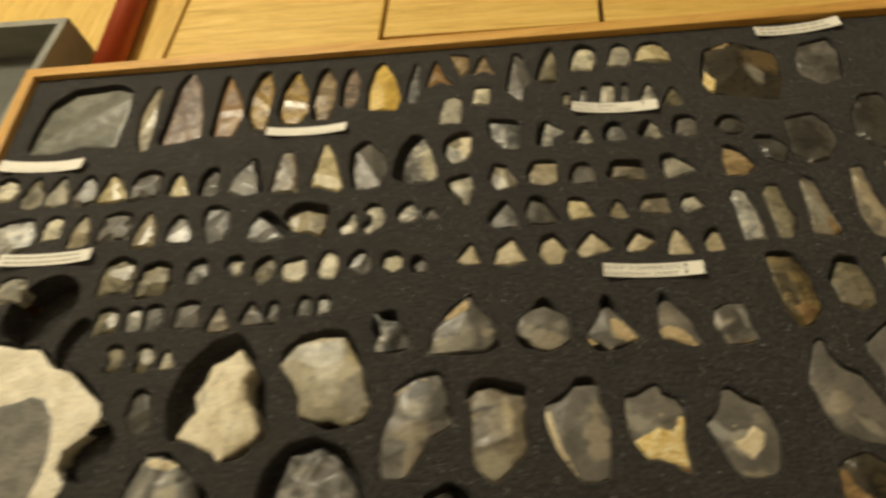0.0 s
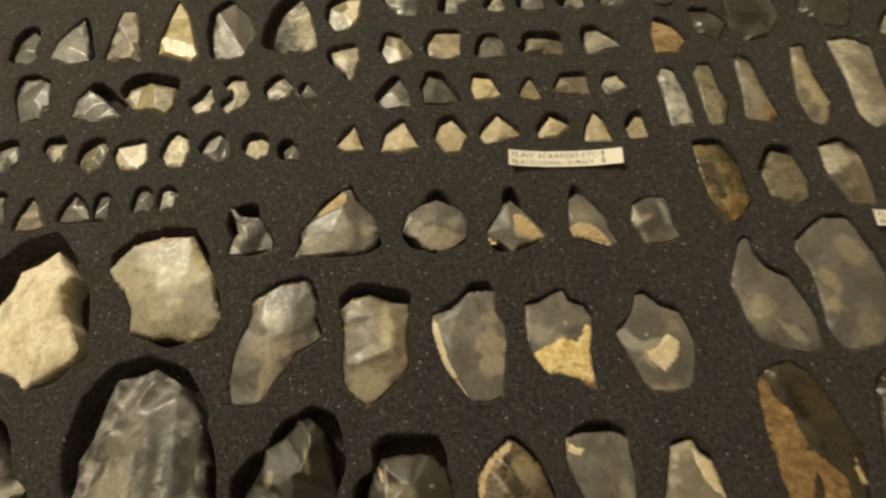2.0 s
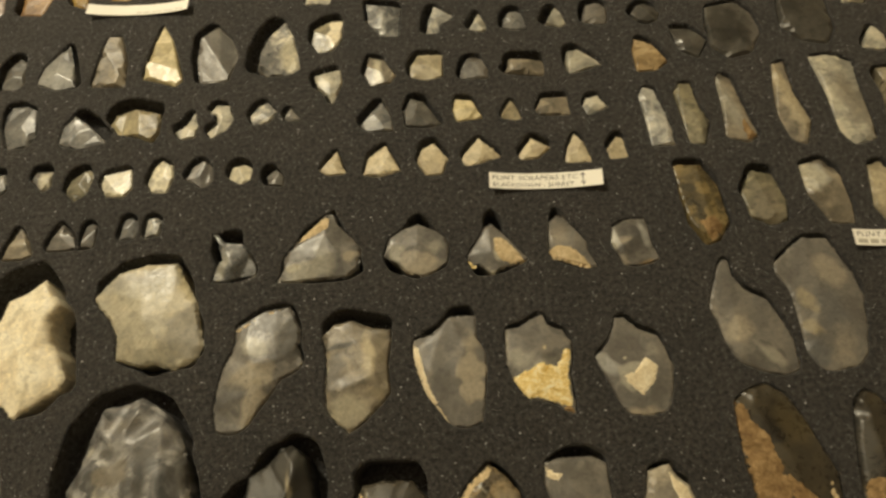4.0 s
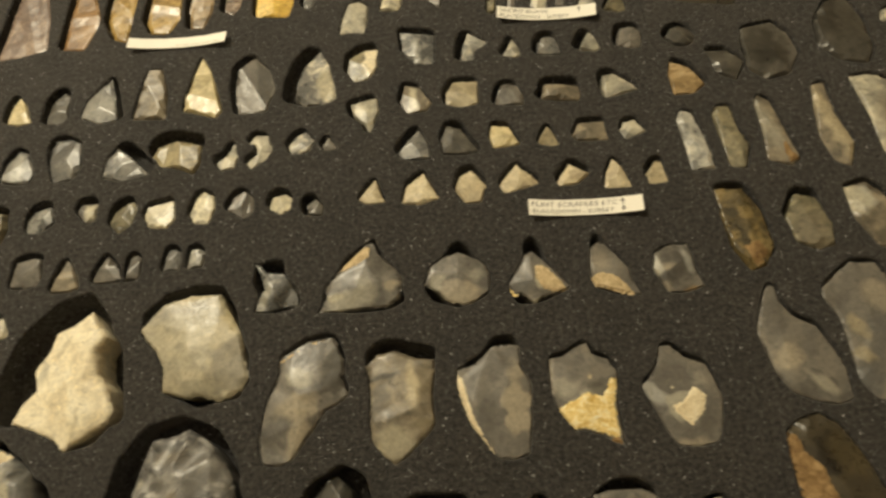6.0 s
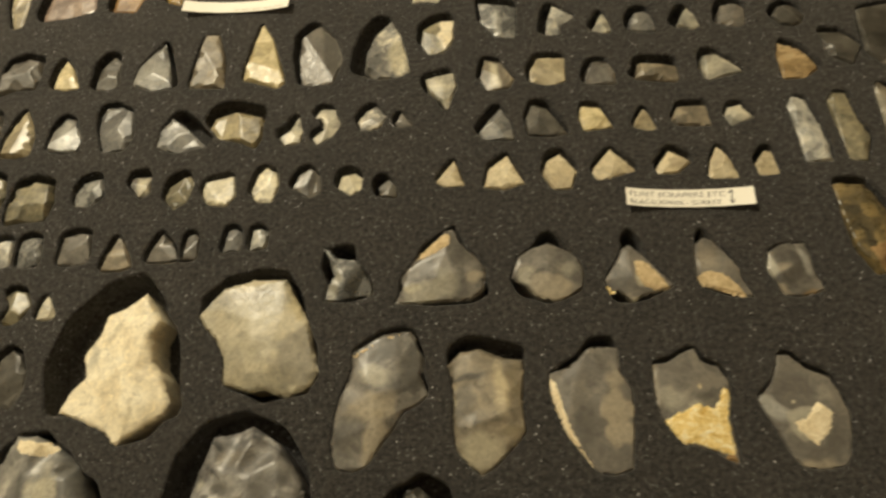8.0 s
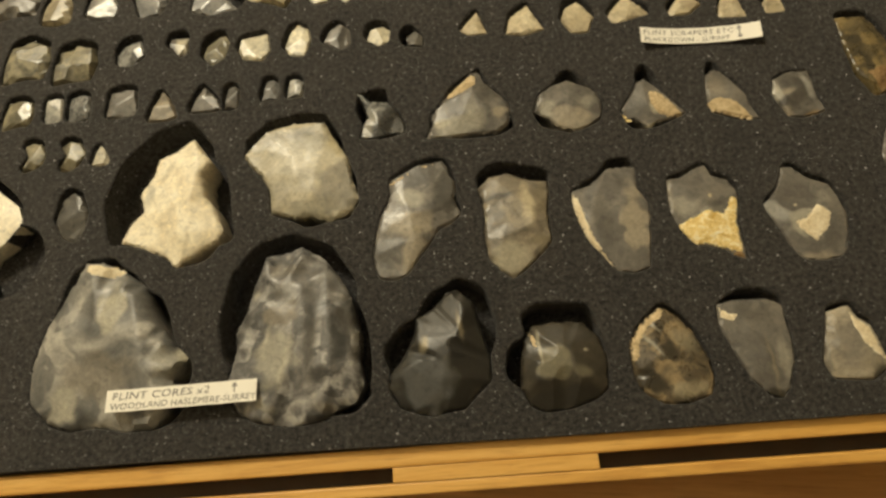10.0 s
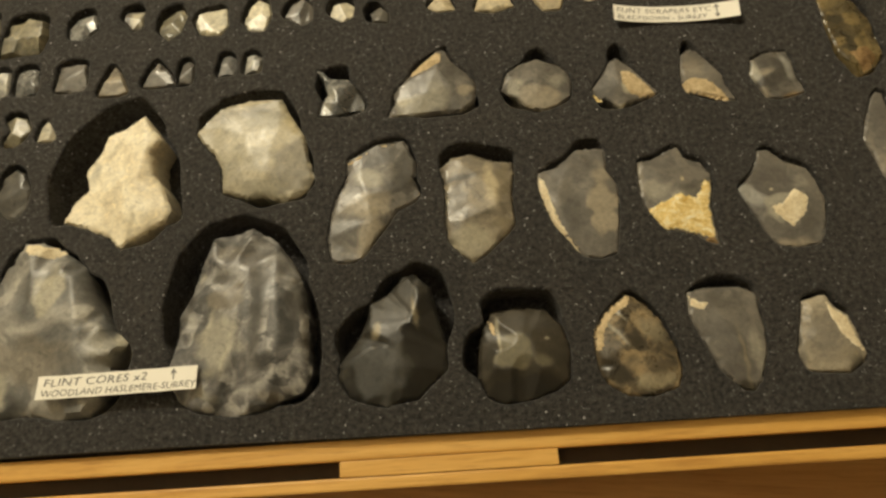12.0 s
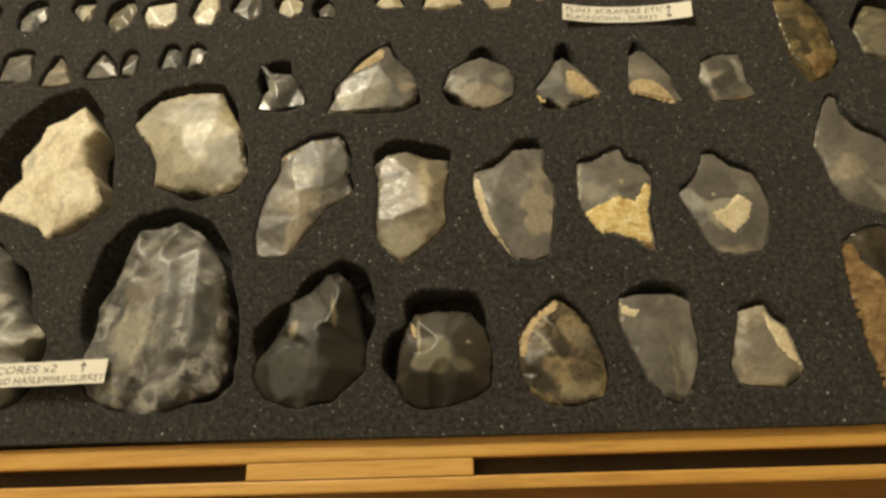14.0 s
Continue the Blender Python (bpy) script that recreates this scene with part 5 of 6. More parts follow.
tf = stone("flint_flake", "mottled_white", 17.5, 251.5, -5.1, 3.4, ((84, 21.5), (59, 12.9), (-15, 9.7), (-48, 15.8), (-71, 15.1), (-110, 15.3), (-138, 14.8), (176, 9.7), (112, 14.1)))
cortex(tf, "pale", 22.7, 249.0, ((106, 8.8), (76, 9.8), (-56, 8.9), (-92, 10.1), (-175, 4.6)))
t2a = stone("flint_point", "blue_grey", -95.7, 253.4, 1.7, 2.5, ((82, 17.7), (43, 8.2), (-46, 15.1), (-89, 11.6), (-148, 12.2), (154, 9.5), (99, 12.7)))
t2b = stone("flint_point", "grey_tan", -68.4, 254.8, -0.8, 0.8, ((102, 18.8), (80, 18.2), (9, 7.9), (-61, 17.2), (-125, 15.9), (-167, 7.9), (117, 12.3)))
t2c = stone("flint_point", "yellow_pale", -41.6, 253.5, -0.8, 0.8, ((96, 24.7), (77, 14.2), (-13, 8.1), (-50, 17.1), (-66, 18.4), (-98, 13.0), (-135, 14.0), (-174, 8.7), (112, 14.4)))
t2d = stone("flint_point", "grey_soft", -14.8, 253.1, -2.5, 3.4, ((91, 20.0), (55, 13.3), (-5, 11.5), (-67, 17.7), (-116, 17.5), (-174, 10.0), (128, 15.0)))
cortex(t2d, "grey_dark", -9.2, 253.9, ((106, 17.8), (78, 9.2), (-18, 4.9), (-86, 15.4), (-107, 9.7)))
r01 = stone("flint_scraper", "brown_black", 219.8, 295.4, -0.8, 1.7, ((128, 27.9), (84, 25.1), (27, 25.7), (-21, 23.4), (-60, 30.0), (-115, 21.8), (-148, 26.8), (-180, 23.4)))
cortex(r01, "cortex_ochre", 198.6, 289.5, ((91, 11.3), (-6, 3.7), (-88, 9.5), (-160, 4.2)))
cortex(r01, "cortex_tan", 213.2, 318.7, ((-171, 9.8), (71, 2.4), (7, 9.3), (-99, 1.8)))
r02 = stone("flint_scraper", "grey", 265.1, 296.8, 1.7, 1.7, ((116, 16.7), (60, 21.2), (15, 13.3), (-62, 17.4), (-101, 19.4), (-146, 16.2), (166, 13.1)))
r03 = stone("flint_scraper", "grey_dark", 279.0, 244.6, 0.8, 1.3, ((144, 14.4), (96, 20.5), (66, 22.5), (22, 12.9), (-52, 16.7), (-76, 22.0), (-111, 18.9), (-151, 16.1)))
r11 = stone("flint_flake", "grey_dark", 219.4, 233.4, 0.0, 1.7, ((126, 12.2), (72, 8.3), (-8, 9.1), (-78, 11.3), (-143, 7.8)))
r12 = stone("flint_scraper", "grey_dark", 241.3, 238.4, 0.8, 1.3, ((120, 17.9), (70, 18.5), (30, 14.3), (-17, 14.2), (-69, 16.8), (-108, 18.7), (-142, 15.9), (167, 12.4)))
cortex(r12, "grey", 250.2, 236.2, ((92, 18.2), (67, 10.9), (-20, 5.6), (-94, 12.0), (-117, 17.2), (-105, 4.9), (82, 6.0)))
r13 = stone("flint_flake", "tan_orange", 197.5, 226.6, 0.8, 2.1, ((106, 12.8), (61, 8.0), (-24, 10.3), (-69, 9.3), (-127, 10.8), (143, 7.9)))
b1 = stone("flint_knife", "blue_pale", 193.7, 190.9, 0.8, 0.8, ((98, 18.0), (81, 16.5), (6, 5.4), (-69, 16.3), (-108, 15.7), (179, 4.8), (112, 14.2)), (((18, .30, 2.2), (200, .26, 2.2))))
b2 = stone("flint_knife", "olive", 210.4, 191.7, 0.8, 0.8, ((96, 17.5), (78, 17.1), (32, 5.1), (-39, 8.9), (-83, 17.7), (-105, 16.5), (-168, 4.9), (115, 13.5)), (((18, .22, 2.0), (200, .30, 2.0))))
b3 = stone("flint_knife", "grey_tan", 229.7, 190.4, 0.8, 0.8, ((93, 22.5), (80, 18.8), (19, 5.2), (-63, 16.1), (-82, 17.7), (-118, 15.2), (149, 5.6), (101, 19.7)), (((20, .34, 2.2), (198, .18, 2.0))))
cortex(b3, "cortex_brown", 232.6, 179.6, ((94, 8.0), (58, 1.7), (-55, 5.0), (-101, 5.6), (174, 2.1)))
b4 = stone("flint_knife", "grey_tan", 255.3, 191.2, 0.8, 0.8, ((93, 23.7), (79, 25.2), (59, 7.3), (-56, 12.4), (-86, 22.2), (-104, 18.9), (-141, 8.8), (117, 10.0)), (((15, .26, 2.2), (195, .30, 2.2))))
b5 = stone("flint_knife", "grey_pale", 281.0, 193.3, 0.8, 0.8, ((111, 25.4), (89, 24.2), (62, 21.3), (-19, 8.5), (-75, 25.6), (-99, 27.0), (-114, 20.2), (175, 7.4)), (((18, .20, 2.4), (200, .22, 2.4), (105, .10, 2.8))))
b6 = stone("flint_knife", "tan", 310.9, 188.4, -3.4, 0.8, ((118, 20.9), (68, 20.3), (31, 12.7), (-75, 22.5), (-105, 19.6), (-132, 16.1), (165, 8.5)), (((15, .14, 2.2), (195, .2, 2.4))))
s1 = stone("flint_scraper", "amber_dark", 203.5, 146.1, 0.8, 2.5, ((112, 20.9), (78, 18.5), (39, 11.4), (-51, 14.5), (-80, 19.1), (-99, 20.9), (-131, 12.3), (150, 9.8)))
cortex(s1, "cortex_brown", 204.3, 133.4, ((150, 5.9), (71, 5.2), (-11, 4.8), (-101, 7.1)))
s2 = stone("flint_scraper", "olive", 230.4, 144.7, 0.0, 3.4, ((99, 14.3), (62, 13.2), (-11, 8.9), (-59, 13.0), (-94, 13.1), (-136, 11.7), (160, 9.6)))
s3 = stone("flint_scraper", "grey_tan", 257.3, 145.5, 0.8, 1.7, ((120, 16.1), (84, 15.8), (51, 11.8), (-46, 11.5), (-68, 17.6), (-102, 15.6), (-176, 8.7)))
cortex(s3, "blue_pale", 253.5, 152.4, ((128, 6.6), (62, 7.2), (-25, 5.5), (-94, 6.7), (-147, 4.6)))
s4 = stone("flint_scraper", "tan", 282.5, 140.0, 0.8, 1.7, ((105, 16.5), (85, 17.7), (32, 8.4), (-60, 16.0), (-109, 14.6), (-157, 9.4)))
s5 = stone("flint_scraper", "tan", 304.2, 146.1, 0.8, 0.8, ((104, 12.1), (75, 12.9), (-24, 6.3), (-98, 15.9), (-141, 6.6)))
t3 = stone("flint_flake", "grey_tan", 275.4, 90.7, 0.8, 1.7, ((107, 20.0), (72, 16.1), (49, 16.1), (-80, 23.6), (-103, 18.3), (-144, 9.6), (156, 10.9)))
nod = stone("flint_nodule", "chalk", -228.8, 105.9, 2.5, 1.7, ((147, 80.7), (123, 64.2), (91, 48.1), (71, 46.6), (59, 50.3), (41, 48.7), (29, 57.1), (16, 63.8), (7, 72.5), (0, 76.2), (-6, 69.1), (-14, 60.5), (-22, 62.1), (-26, 72.0), (-42, 73.7), (-69, 59.1), (-120, 52.3), (-174, 66.1)), (((90, .15, 4.0), (250, .1, 4.0), (0, .2, 5.0))))
cortex(nod, "flint_face", -203.6, 99.8, ((163, 54.0), (142, 33.1), (125, 19.5), (96, 18.6), (73, 23.0), (52, 24.5), (22, 24.5), (-3, 25.2), (-18, 27.7), (-41, 33.7), (-59, 40.8), (-104, 37.3), (-156, 46.2)))
chip("flint_flake", "grey_pale", -234.7, 188.8, 20.4, 18.0, 7, "irr", -2.5, 1.1)
chip("flint_flake", "olive", -165.1, 161.2, 16.1, 15.7, 5, "irr", -1.2, 2.3)
chip("flint_flake", "blue_pale", -147.9, 161.4, 9.2, 13.3, 4, "rect", -1.2, 2.3)
chip("flint_flake", "blue_dark", -135.9, 161.0, 10.5, 14.7, 4, "rect", -1.2, 2.3)
chip("flint_flake", "grey", -115.6, 161.2, 14.4, 14.5, 3, "rect", -1.2, 2.3)
chip("flint_flake", "grey_tan", -96.6, 157.3, 14.2, 15.9, 2, "tri", -1.2, 2.3)
chip("flint_flake", "grey", -77.0, 158.2, 15.0, 14.0, 1, "tri", -1.2, 2.3)
chip("flint_flake", "grey", -65.3, 157.8, 7.2, 13.2, 1, "irr", -1.2, 2.3)
chip("flint_flake", "blue_grey", -47.7, 159.6, 8.5, 11.8, -0, "irr", -1.2, 2.3)
chip("flint_flake", "blue_pale", -36.8, 159.5, 8.4, 10.4, -1, "irr", -1.2, 2.3)
chip("flint_flake", "olive", -154.3, 138.3, 13.7, 13.8, 5, "cres", -1.2, 2.3)
chip("flint_flake", "olive", -136.8, 136.8, 14.1, 14.3, 5, "cres", -1.2, 2.3)
chip("flint_flake", "grey_pale", -122.5, 135.7, 8.6, 11.4, 4, "tri", -1.2, 1.7)
chip("flint_flake", "grey_dark", -131.0, 107.1, 14.3, 23.1, 5, "oval", -1.2, 2.3)
chip("flint_flake", "olive", -165.9, 189.9, 23.1, 23.6, 5, "irr", -1.2, 3.4)
chip("flint_flake", "olive", -141.6, 185.4, 21.9, 20.6, 4, "irr", -1.2, 3.4)
r4c = stone("flint_flake", "blue_dark", -115.0, 188.1, -1.3, 3.3, ((125, 7.2), (60, 8.3), (-14, 7.4), (-80, 7.0), (-135, 8.4), (179, 6.3)))
r4d = stone("flint_flake", "grey", -91.9, 189.5, -1.3, 3.3, ((130, 6.6), (53, 6.1), (-44, 6.3), (-90, 6.4), (-180, 5.3)))
cortex(r4d, "pale", -90.5, 189.3, ((130, 4.8), (66, 4.6), (-54, 4.3), (-105, 4.6)))
r4e = stone("flint_flake", "olive", -74.0, 184.8, -1.3, 3.3, ((70, 9.3), (31, 7.1), (-52, 6.3), (-102, 8.8), (-149, 7.1), (143, 6.2)))
r4f = stone("flint_flake", "pale", -55.8, 183.6, -1.3, 2.2, ((142, 8.3), (54, 9.4), (-17, 7.6), (-65, 8.4), (-132, 7.9), (-179, 7.9)))
r4g = stone("flint_flake", "pale", -35.7, 184.6, -1.3, 2.2, ((96, 9.5), (54, 8.0), (-4, 5.9), (-70, 8.8), (-117, 8.3), (-158, 6.9), (132, 6.3)))
r4h = stone("flint_flake", "grey", -17.1, 184.3, -1.3, 2.2, ((83, 7.8), (33, 6.3), (-42, 7.5), (-87, 7.2), (-166, 7.4), (132, 6.4)))
r4i = stone("flint_flake", "pale", 1.4, 182.6, -1.3, 3.3, ((138, 5.7), (73, 5.3), (26, 5.7), (-38, 5.5), (-94, 5.7), (-165, 5.7)))
cortex(r4i, "pale", 1.1, 183.4, ((149, 3.4), (48, 3.7), (-6, 3.3), (-92, 2.9), (-155, 3.1)))
r4j = stone("flint_flake", "grey_dark", 17.7, 178.3, -2.5, 3.3, ((90, 5.3), (12, 4.0), (-52, 5.5), (-138, 4.7), (154, 4.4)))
chip("flint_flake", "blue_pale", -248.3, 228.2, 31.4, 25.0, 7, "rect", -1.2, 2.3)
chip("flint_flake", "pale", -221.8, 231.5, 14.8, 17.1, 6, "irr", -1.2, 2.3)
chip("flint_flake", "tan", -201.1, 227.7, 15.4, 25.1, 5, "leaf", -1.2, 2.3)
chip("flint_flake", "grey", -176.8, 227.4, 24.6, 20.5, 4, "irr", -1.2, 2.3)
chip("flint_flake", "tan", -156.1, 223.2, 17.1, 27.6, 3, "leaf", -1.2, 2.3)
r3f = stone("flint_flake", "blue_grey", -132.7, 219.1, -1.3, 2.2, ((101, 12.2), (72, 9.9), (-14, 8.6), (-49, 11.1), (-89, 9.0), (-138, 10.3), (153, 7.9)))
# bluish highlight down the stone, painted as a pale stripe
cortex(r3f, "blue_pale", -132.7, 220.0, ((106, 9.0), (75, 7.6), (-70, 8.6), (-107, 8.3)))
r3g = stone("flint_flake", "blue_grey", -109.1, 221.8, -1.3, 2.2, ((118, 14.4), (91, 12.7), (52, 11.2), (-28, 10.5), (-66, 13.8), (-109, 13.5), (-175, 8.2), (139, 11.8)))
r3h = stone("flint_flake", "blue_grey", -78.9, 213.5, 2.5, 4.4, ((107, 12.2), (41, 6.6), (-23, 14.8), (-88, 8.0), (-152, 10.5), (151, 9.9)))
r3i = stone("flint_flake", "olive_amber", -50.5, 216.2, -1.3, 5.5, ((148, 13.7), (100, 9.3), (24, 12.1), (-31, 13.0), (-55, 14.3), (-91, 7.3), (-154, 10.5), (172, 14.0)))
r3j = stone("flint_flake", "grey_pale", -25.2, 210.4, -1.3, 3.3, ((78, 10.1), (17, 4.5), (-55, 6.1), (-126, 6.9), (-171, 6.4), (128, 2.8)))
cortex(r3j, "pale", -25.5, 208.4, ((135, 3.8), (57, 4.3), (-43, 4.4), (-130, 4.4)))
r3k = stone("flint_flake", "grey_pale", -9.8, 214.2, -1.3, 2.2, ((105, 9.8), (68, 8.5), (-2, 6.2), (-66, 6.8), (-113, 11.5), (-135, 9.1), (-124, 2.8), (130, 3.6), (140, 7.6)))
r3l = stone("flint_flake", "mottled_white", 10.4, 215.0, -1.3, 2.2, ((120, 5.7), (75, 7.4), (7, 6.8), (-58, 6.3), (-131, 7.5), (-175, 6.4)))
r3m = stone("flint_flake", "grey", 24.3, 212.3, -1.3, 2.2, ((96, 5.2), (37, 2.4), (-29, 5.3), (-126, 3.9), (-175, 3.6)))
chip("flint_flake", "pale", -268.3, 266.9, 19.7, 19.4, 7, "irr", -1.2, 3.4)
chip("flint_point", "olive", -246.0, 263.0, 18.4, 25.2, 6, "leaf", -1.2, 3.4)
chip("flint_point", "grey_pale", -227.1, 261.9, 18.1, 23.7, 5, "leaf", -1.2, 3.4)
chip("flint_point", "grey", -207.0, 260.2, 19.1, 24.3, 5, "leaf", -1.2, 3.4)
chip("flint_point", "yellow_pale", -186.7, 259.3, 20.9, 24.0, 4, "tri", -2.5, 3.4)
chip("flint_point", "grey", -163.7, 258.1, 22.2, 21.6, 3, "irr", -1.2, 3.4)
r2g = stone("flint_point", "yellow_pale", -140.0, 254.2, -2.5, 3.3, ((102, 11.8), (59, 5.8), (-41, 10.1), (-83, 7.5), (-137, 7.8), (137, 6.4)))
r2h = stone("flint_point", "grey_dark", -118.2, 253.7, -2.5, 4.4, ((89, 11.8), (68, 10.0), (-45, 8.2), (-75, 9.1), (-126, 10.1), (147, 6.0)))
pc1 = stone("flint_flake", "olive", 42.0, 259.6, -1.3, 3.3, ((146, 8.8), (83, 10.4), (52, 12.6), (-25, 7.9), (-76, 10.2), (-115, 11.5), (-157, 9.2)))
cortex(pc1, "pale", 45.7, 260.4, ((105, 7.7), (67, 8.7), (-49, 4.3), (-98, 9.3), (-135, 4.3)))
pc2 = stone("flint_flake", "grey_pale", 42.9, 229.3, -2.5, 2.2, ((143, 9.6), (57, 9.9), (1, 6.4), (-68, 8.5), (-83, 12.8), (-102, 7.4), (-168, 6.5)))
chip("flint_flake", "grey_pale", 38.5, 293.3, 15.7, 23.9, -6, "irr", 0.0, 1.1)
chip("flint_flake", "pale", 58.6, 302.1, 11.9, 15.2, -7, "rect", 0.0, 1.1)
chip("flint_knife", "blue_dark", 14.4, 322.4, 7.9, 35.7, -5, "leaf", -1.2, 2.3)
chip("flint_point", "olive", 103.9, 321.4, 14.1, 31.8, -9, "leaf", -1.2, 3.4)
chip("flint_flake", "pale", 127.1, 323.5, 16.1, 21.3, -10, "irr", 0.0, 4.6)
chip("flint_flake", "grey_pale", 150.0, 322.4, 15.0, 20.1, -10, "irr", 0.0, 2.3)
chip("flint_flake", "yellow_pale", 171.5, 321.6, 21.8, 16.9, -11, "trap", 0.0, 2.3)
chip("microlith", "olive", 111.8, 289.5, 4.9, 10.7, -9, "rect", 0.0, 2.3)
chip("microlith", "grey", 122.6, 291.2, 4.9, 13.7, -9, "rect", 0.0, 2.3)
chip("microlith", "grey_pale", 137.4, 291.1, 9.0, 14.7, -10, "rect", 0.0, 2.3)
chip("microlith", "grey", 148.4, 290.2, 4.8, 13.6, -10, "rect", 0.0, 2.3)
chip("microlith", "grey_pale", 162.2, 287.8, 8.8, 15.5, -11, "tri", 0.0, 2.3)
chip("microlith", "olive", 176.0, 282.1, 11.9, 16.2, -11, "tri", 0.0, 2.3)
m1a = stone("flint_flake", "blue_dark", 71.3, 266.9, -1.3, 3.3, ((127, 15.0), (91, 9.3), (37, 11.4), (-60, 13.8), (-102, 11.3), (-169, 8.6)))
# pale stripe stands in for the highlight on this dark flake
cortex(m1a, "blue_pale", 70.0, 263.3, ((104, 7.0), (74, 6.4), (-77, 6.5), (-103, 6.8)))
m1b = stone("flint_flake", "blue_pale", 98.2, 262.9, -2.5, 3.3, ((94, 9.7), (46, 6.8), (10, 8.8), (-76, 3.3), (-85, 8.5), (-126, 10.4), (146, 4.6)))
cortex(m1b, "blue_pale", 100.3, 265.0, ((105, 5.7), (-5, 5.7), (-98, 4.0), (-164, 3.9)))
chip("flint_flake", "grey_pale", 119.1, 258.8, 9.1, 11.9, -9, "tri", -1.2, 3.4)
chip("flint_flake", "blue_grey", 137.5, 257.4, 12.4, 12.6, -10, "trap", -1.2, 3.4)
chip("flint_flake", "grey_pale", 158.3, 257.5, 11.1, 13.4, -11, "tri", -2.5, 3.4)
chip("flint_flake", "grey", 177.8, 256.2, 12.1, 13.4, -12, "rect", -1.2, 3.4)
m2a = stone("flint_scraper", "grey_tan", 67.1, 233.4, -1.3, 2.2, ((112, 11.1), (70, 8.2), (-20, 8.9), (-54, 9.6), (-117, 8.9), (-176, 7.2)))
cortex(m2a, "pale", 66.6, 234.1, ((101, 8.0), (79, 6.0), (-71, 7.3), (-107, 7.1)))
m2b = stone("flint_scraper", "tan", 91.1, 233.6, -1.3, 2.2, ((117, 9.2), (41, 10.5), (-44, 10.1), (-102, 8.1), (-147, 10.0), (174, 8.6)))
chip("flint_scraper", "grey", 114.3, 229.9, 14.8, 13.7, -9, "trap", -1.2, 2.3)
chip("flint_scraper", "grey_tan", 138.6, 227.3, 19.3, 10.2, -10, "rect", -1.2, 4.6)
m2e = stone("flint_scraper", "grey_pale", 165.4, 227.7, -1.3, 3.3, ((130, 8.9), (90, 7.6), (10, 6.8), (-19, 11.0), (-78, 5.6), (-130, 9.1), (-174, 6.7)))
m3a = stone("flint_scraper", "blue_grey", 66.0, 204.8, -1.3, 3.3, ((135, 5.9), (80, 10.9), (8, 6.5), (-47, 9.6), (-137, 8.5), (-169, 8.8)))
m3b = stone("flint_scraper", "grey_dark", 85.4, 205.4, 0.0, 3.3, ((110, 11.0), (71, 8.1), (-32, 12.3), (-72, 7.8), (-141, 9.5), (160, 7.8)))
m3c = stone("flint_scraper", "yellow_pale", 107.3, 205.6, 0.0, 2.2, ((119, 8.9), (58, 6.6), (-34, 9.6), (-129, 7.7), (175, 6.1)))
chip("flint_scraper", "tan", 128.7, 203.2, 10.4, 11.4, -9, "tri", 0.0, 2.3)
m3e = stone("flint_scraper", "grey_tan", 148.5, 202.9, 0.0, 2.2, ((130, 7.5), (37, 8.7), (-38, 9.3), (-149, 8.6), (-173, 8.8)))
m3f = stone("flint_scraper", "grey_pale", 167.2, 201.6, 0.0, 2.2, ((123, 5.3), (64, 5.8), (-16, 6.8), (-125, 6.8), (-180, 5.2)))
m4a = stone("flint_scraper", "tan_pale", 44.2, 181.9, 0.0, 2.2, ((78, 8.2), (-39, 7.4), (-122, 5.4), (-164, 7.0), (126, 4.3)))
m4b = stone("flint_scraper", "tan_pale", 66.1, 180.7, 0.0, 2.2, ((77, 10.2), (-27, 10.0), (-93, 6.8), (-149, 9.9), (150, 7.0)))
m4c = stone("flint_scraper", "tan_pale", 89.5, 179.9, 0.0, 3.3, ((83, 9.6), (4, 7.3), (-62, 9.0), (-114, 8.4), (-177, 7.2), (123, 8.0)))
m4d = stone("flint_scraper", "tan_pale", 111.1, 181.0, 0.0, 2.2, ((87, 8.5), (-14, 10.5), (-79, 4.9), (-139, 9.2), (-170, 8.4), (136, 5.7)))
m4e = stone("flint_scraper", "tan_pale", 135.8, 180.1, 0.0, 3.3, ((92, 6.7), (2, 8.0), (-72, 4.9), (-146, 7.9), (-168, 6.9)))
m4f = stone("flint_scraper", "tan_pale", 155.4, 177.3, 0.0, 2.2, ((90, 9.7), (53, 5.7), (-46, 8.6), (-140, 8.2), (146, 4.9)))
m4g = stone("flint_scraper", "tan_pale", 173.4, 176.5, 0.0, 3.3, ((87, 6.8), (61, 6.6), (-49, 6.3), (-132, 6.7), (168, 4.4)))
chip("flint_flake", "grey_dark", 202.2, 253.4, 15.0, 13.5, -10, "oval", -1.2, 2.3)
chip("flint_flake", "grey_pale", 305.7, 251.2, 13.2, 9.3, -13, "irr", 0.0, 1.1)
chip("flint_flake", "grey_pale", 307.1, 224.3, 12.8, 15.3, -13, "tri", -1.2, 1.1)
stain_or_light(r12, "black", 238.0, 240.0, 10.0, 12.0, 0, 6.0, 0.6)
stain_or_light(r03, "black", 280.0, 246.0, 12.0, 14.0, 0, 10.0, 0.4)
stain_or_light(b5, "grey_tan", 284.0, 186.0, 6.0, 18.0, 15, 6.0, 0.6)
stain_or_light(b4, "tan_pale", 256.0, 194.0, 3.6, 20.0, 8, 4.0, 0.6)
stain_or_light(s3, "pale", 252.0, 153.0, 5.0, 7.0, 20, 3.0, 0.5)
stain_or_light(s4, "tan_pale", 281.0, 142.0, 6.0, 13.0, 12, 5.0, 0.5)
stain_or_light(s2, "grey_tan", 230.0, 140.0, 7.0, 10.0, 0, 6.0, 0.5)
stain_or_light(tf, "blue_grey", 11.0, 250.0, 5.0, 16.0, 0, 4.0, 0.7)
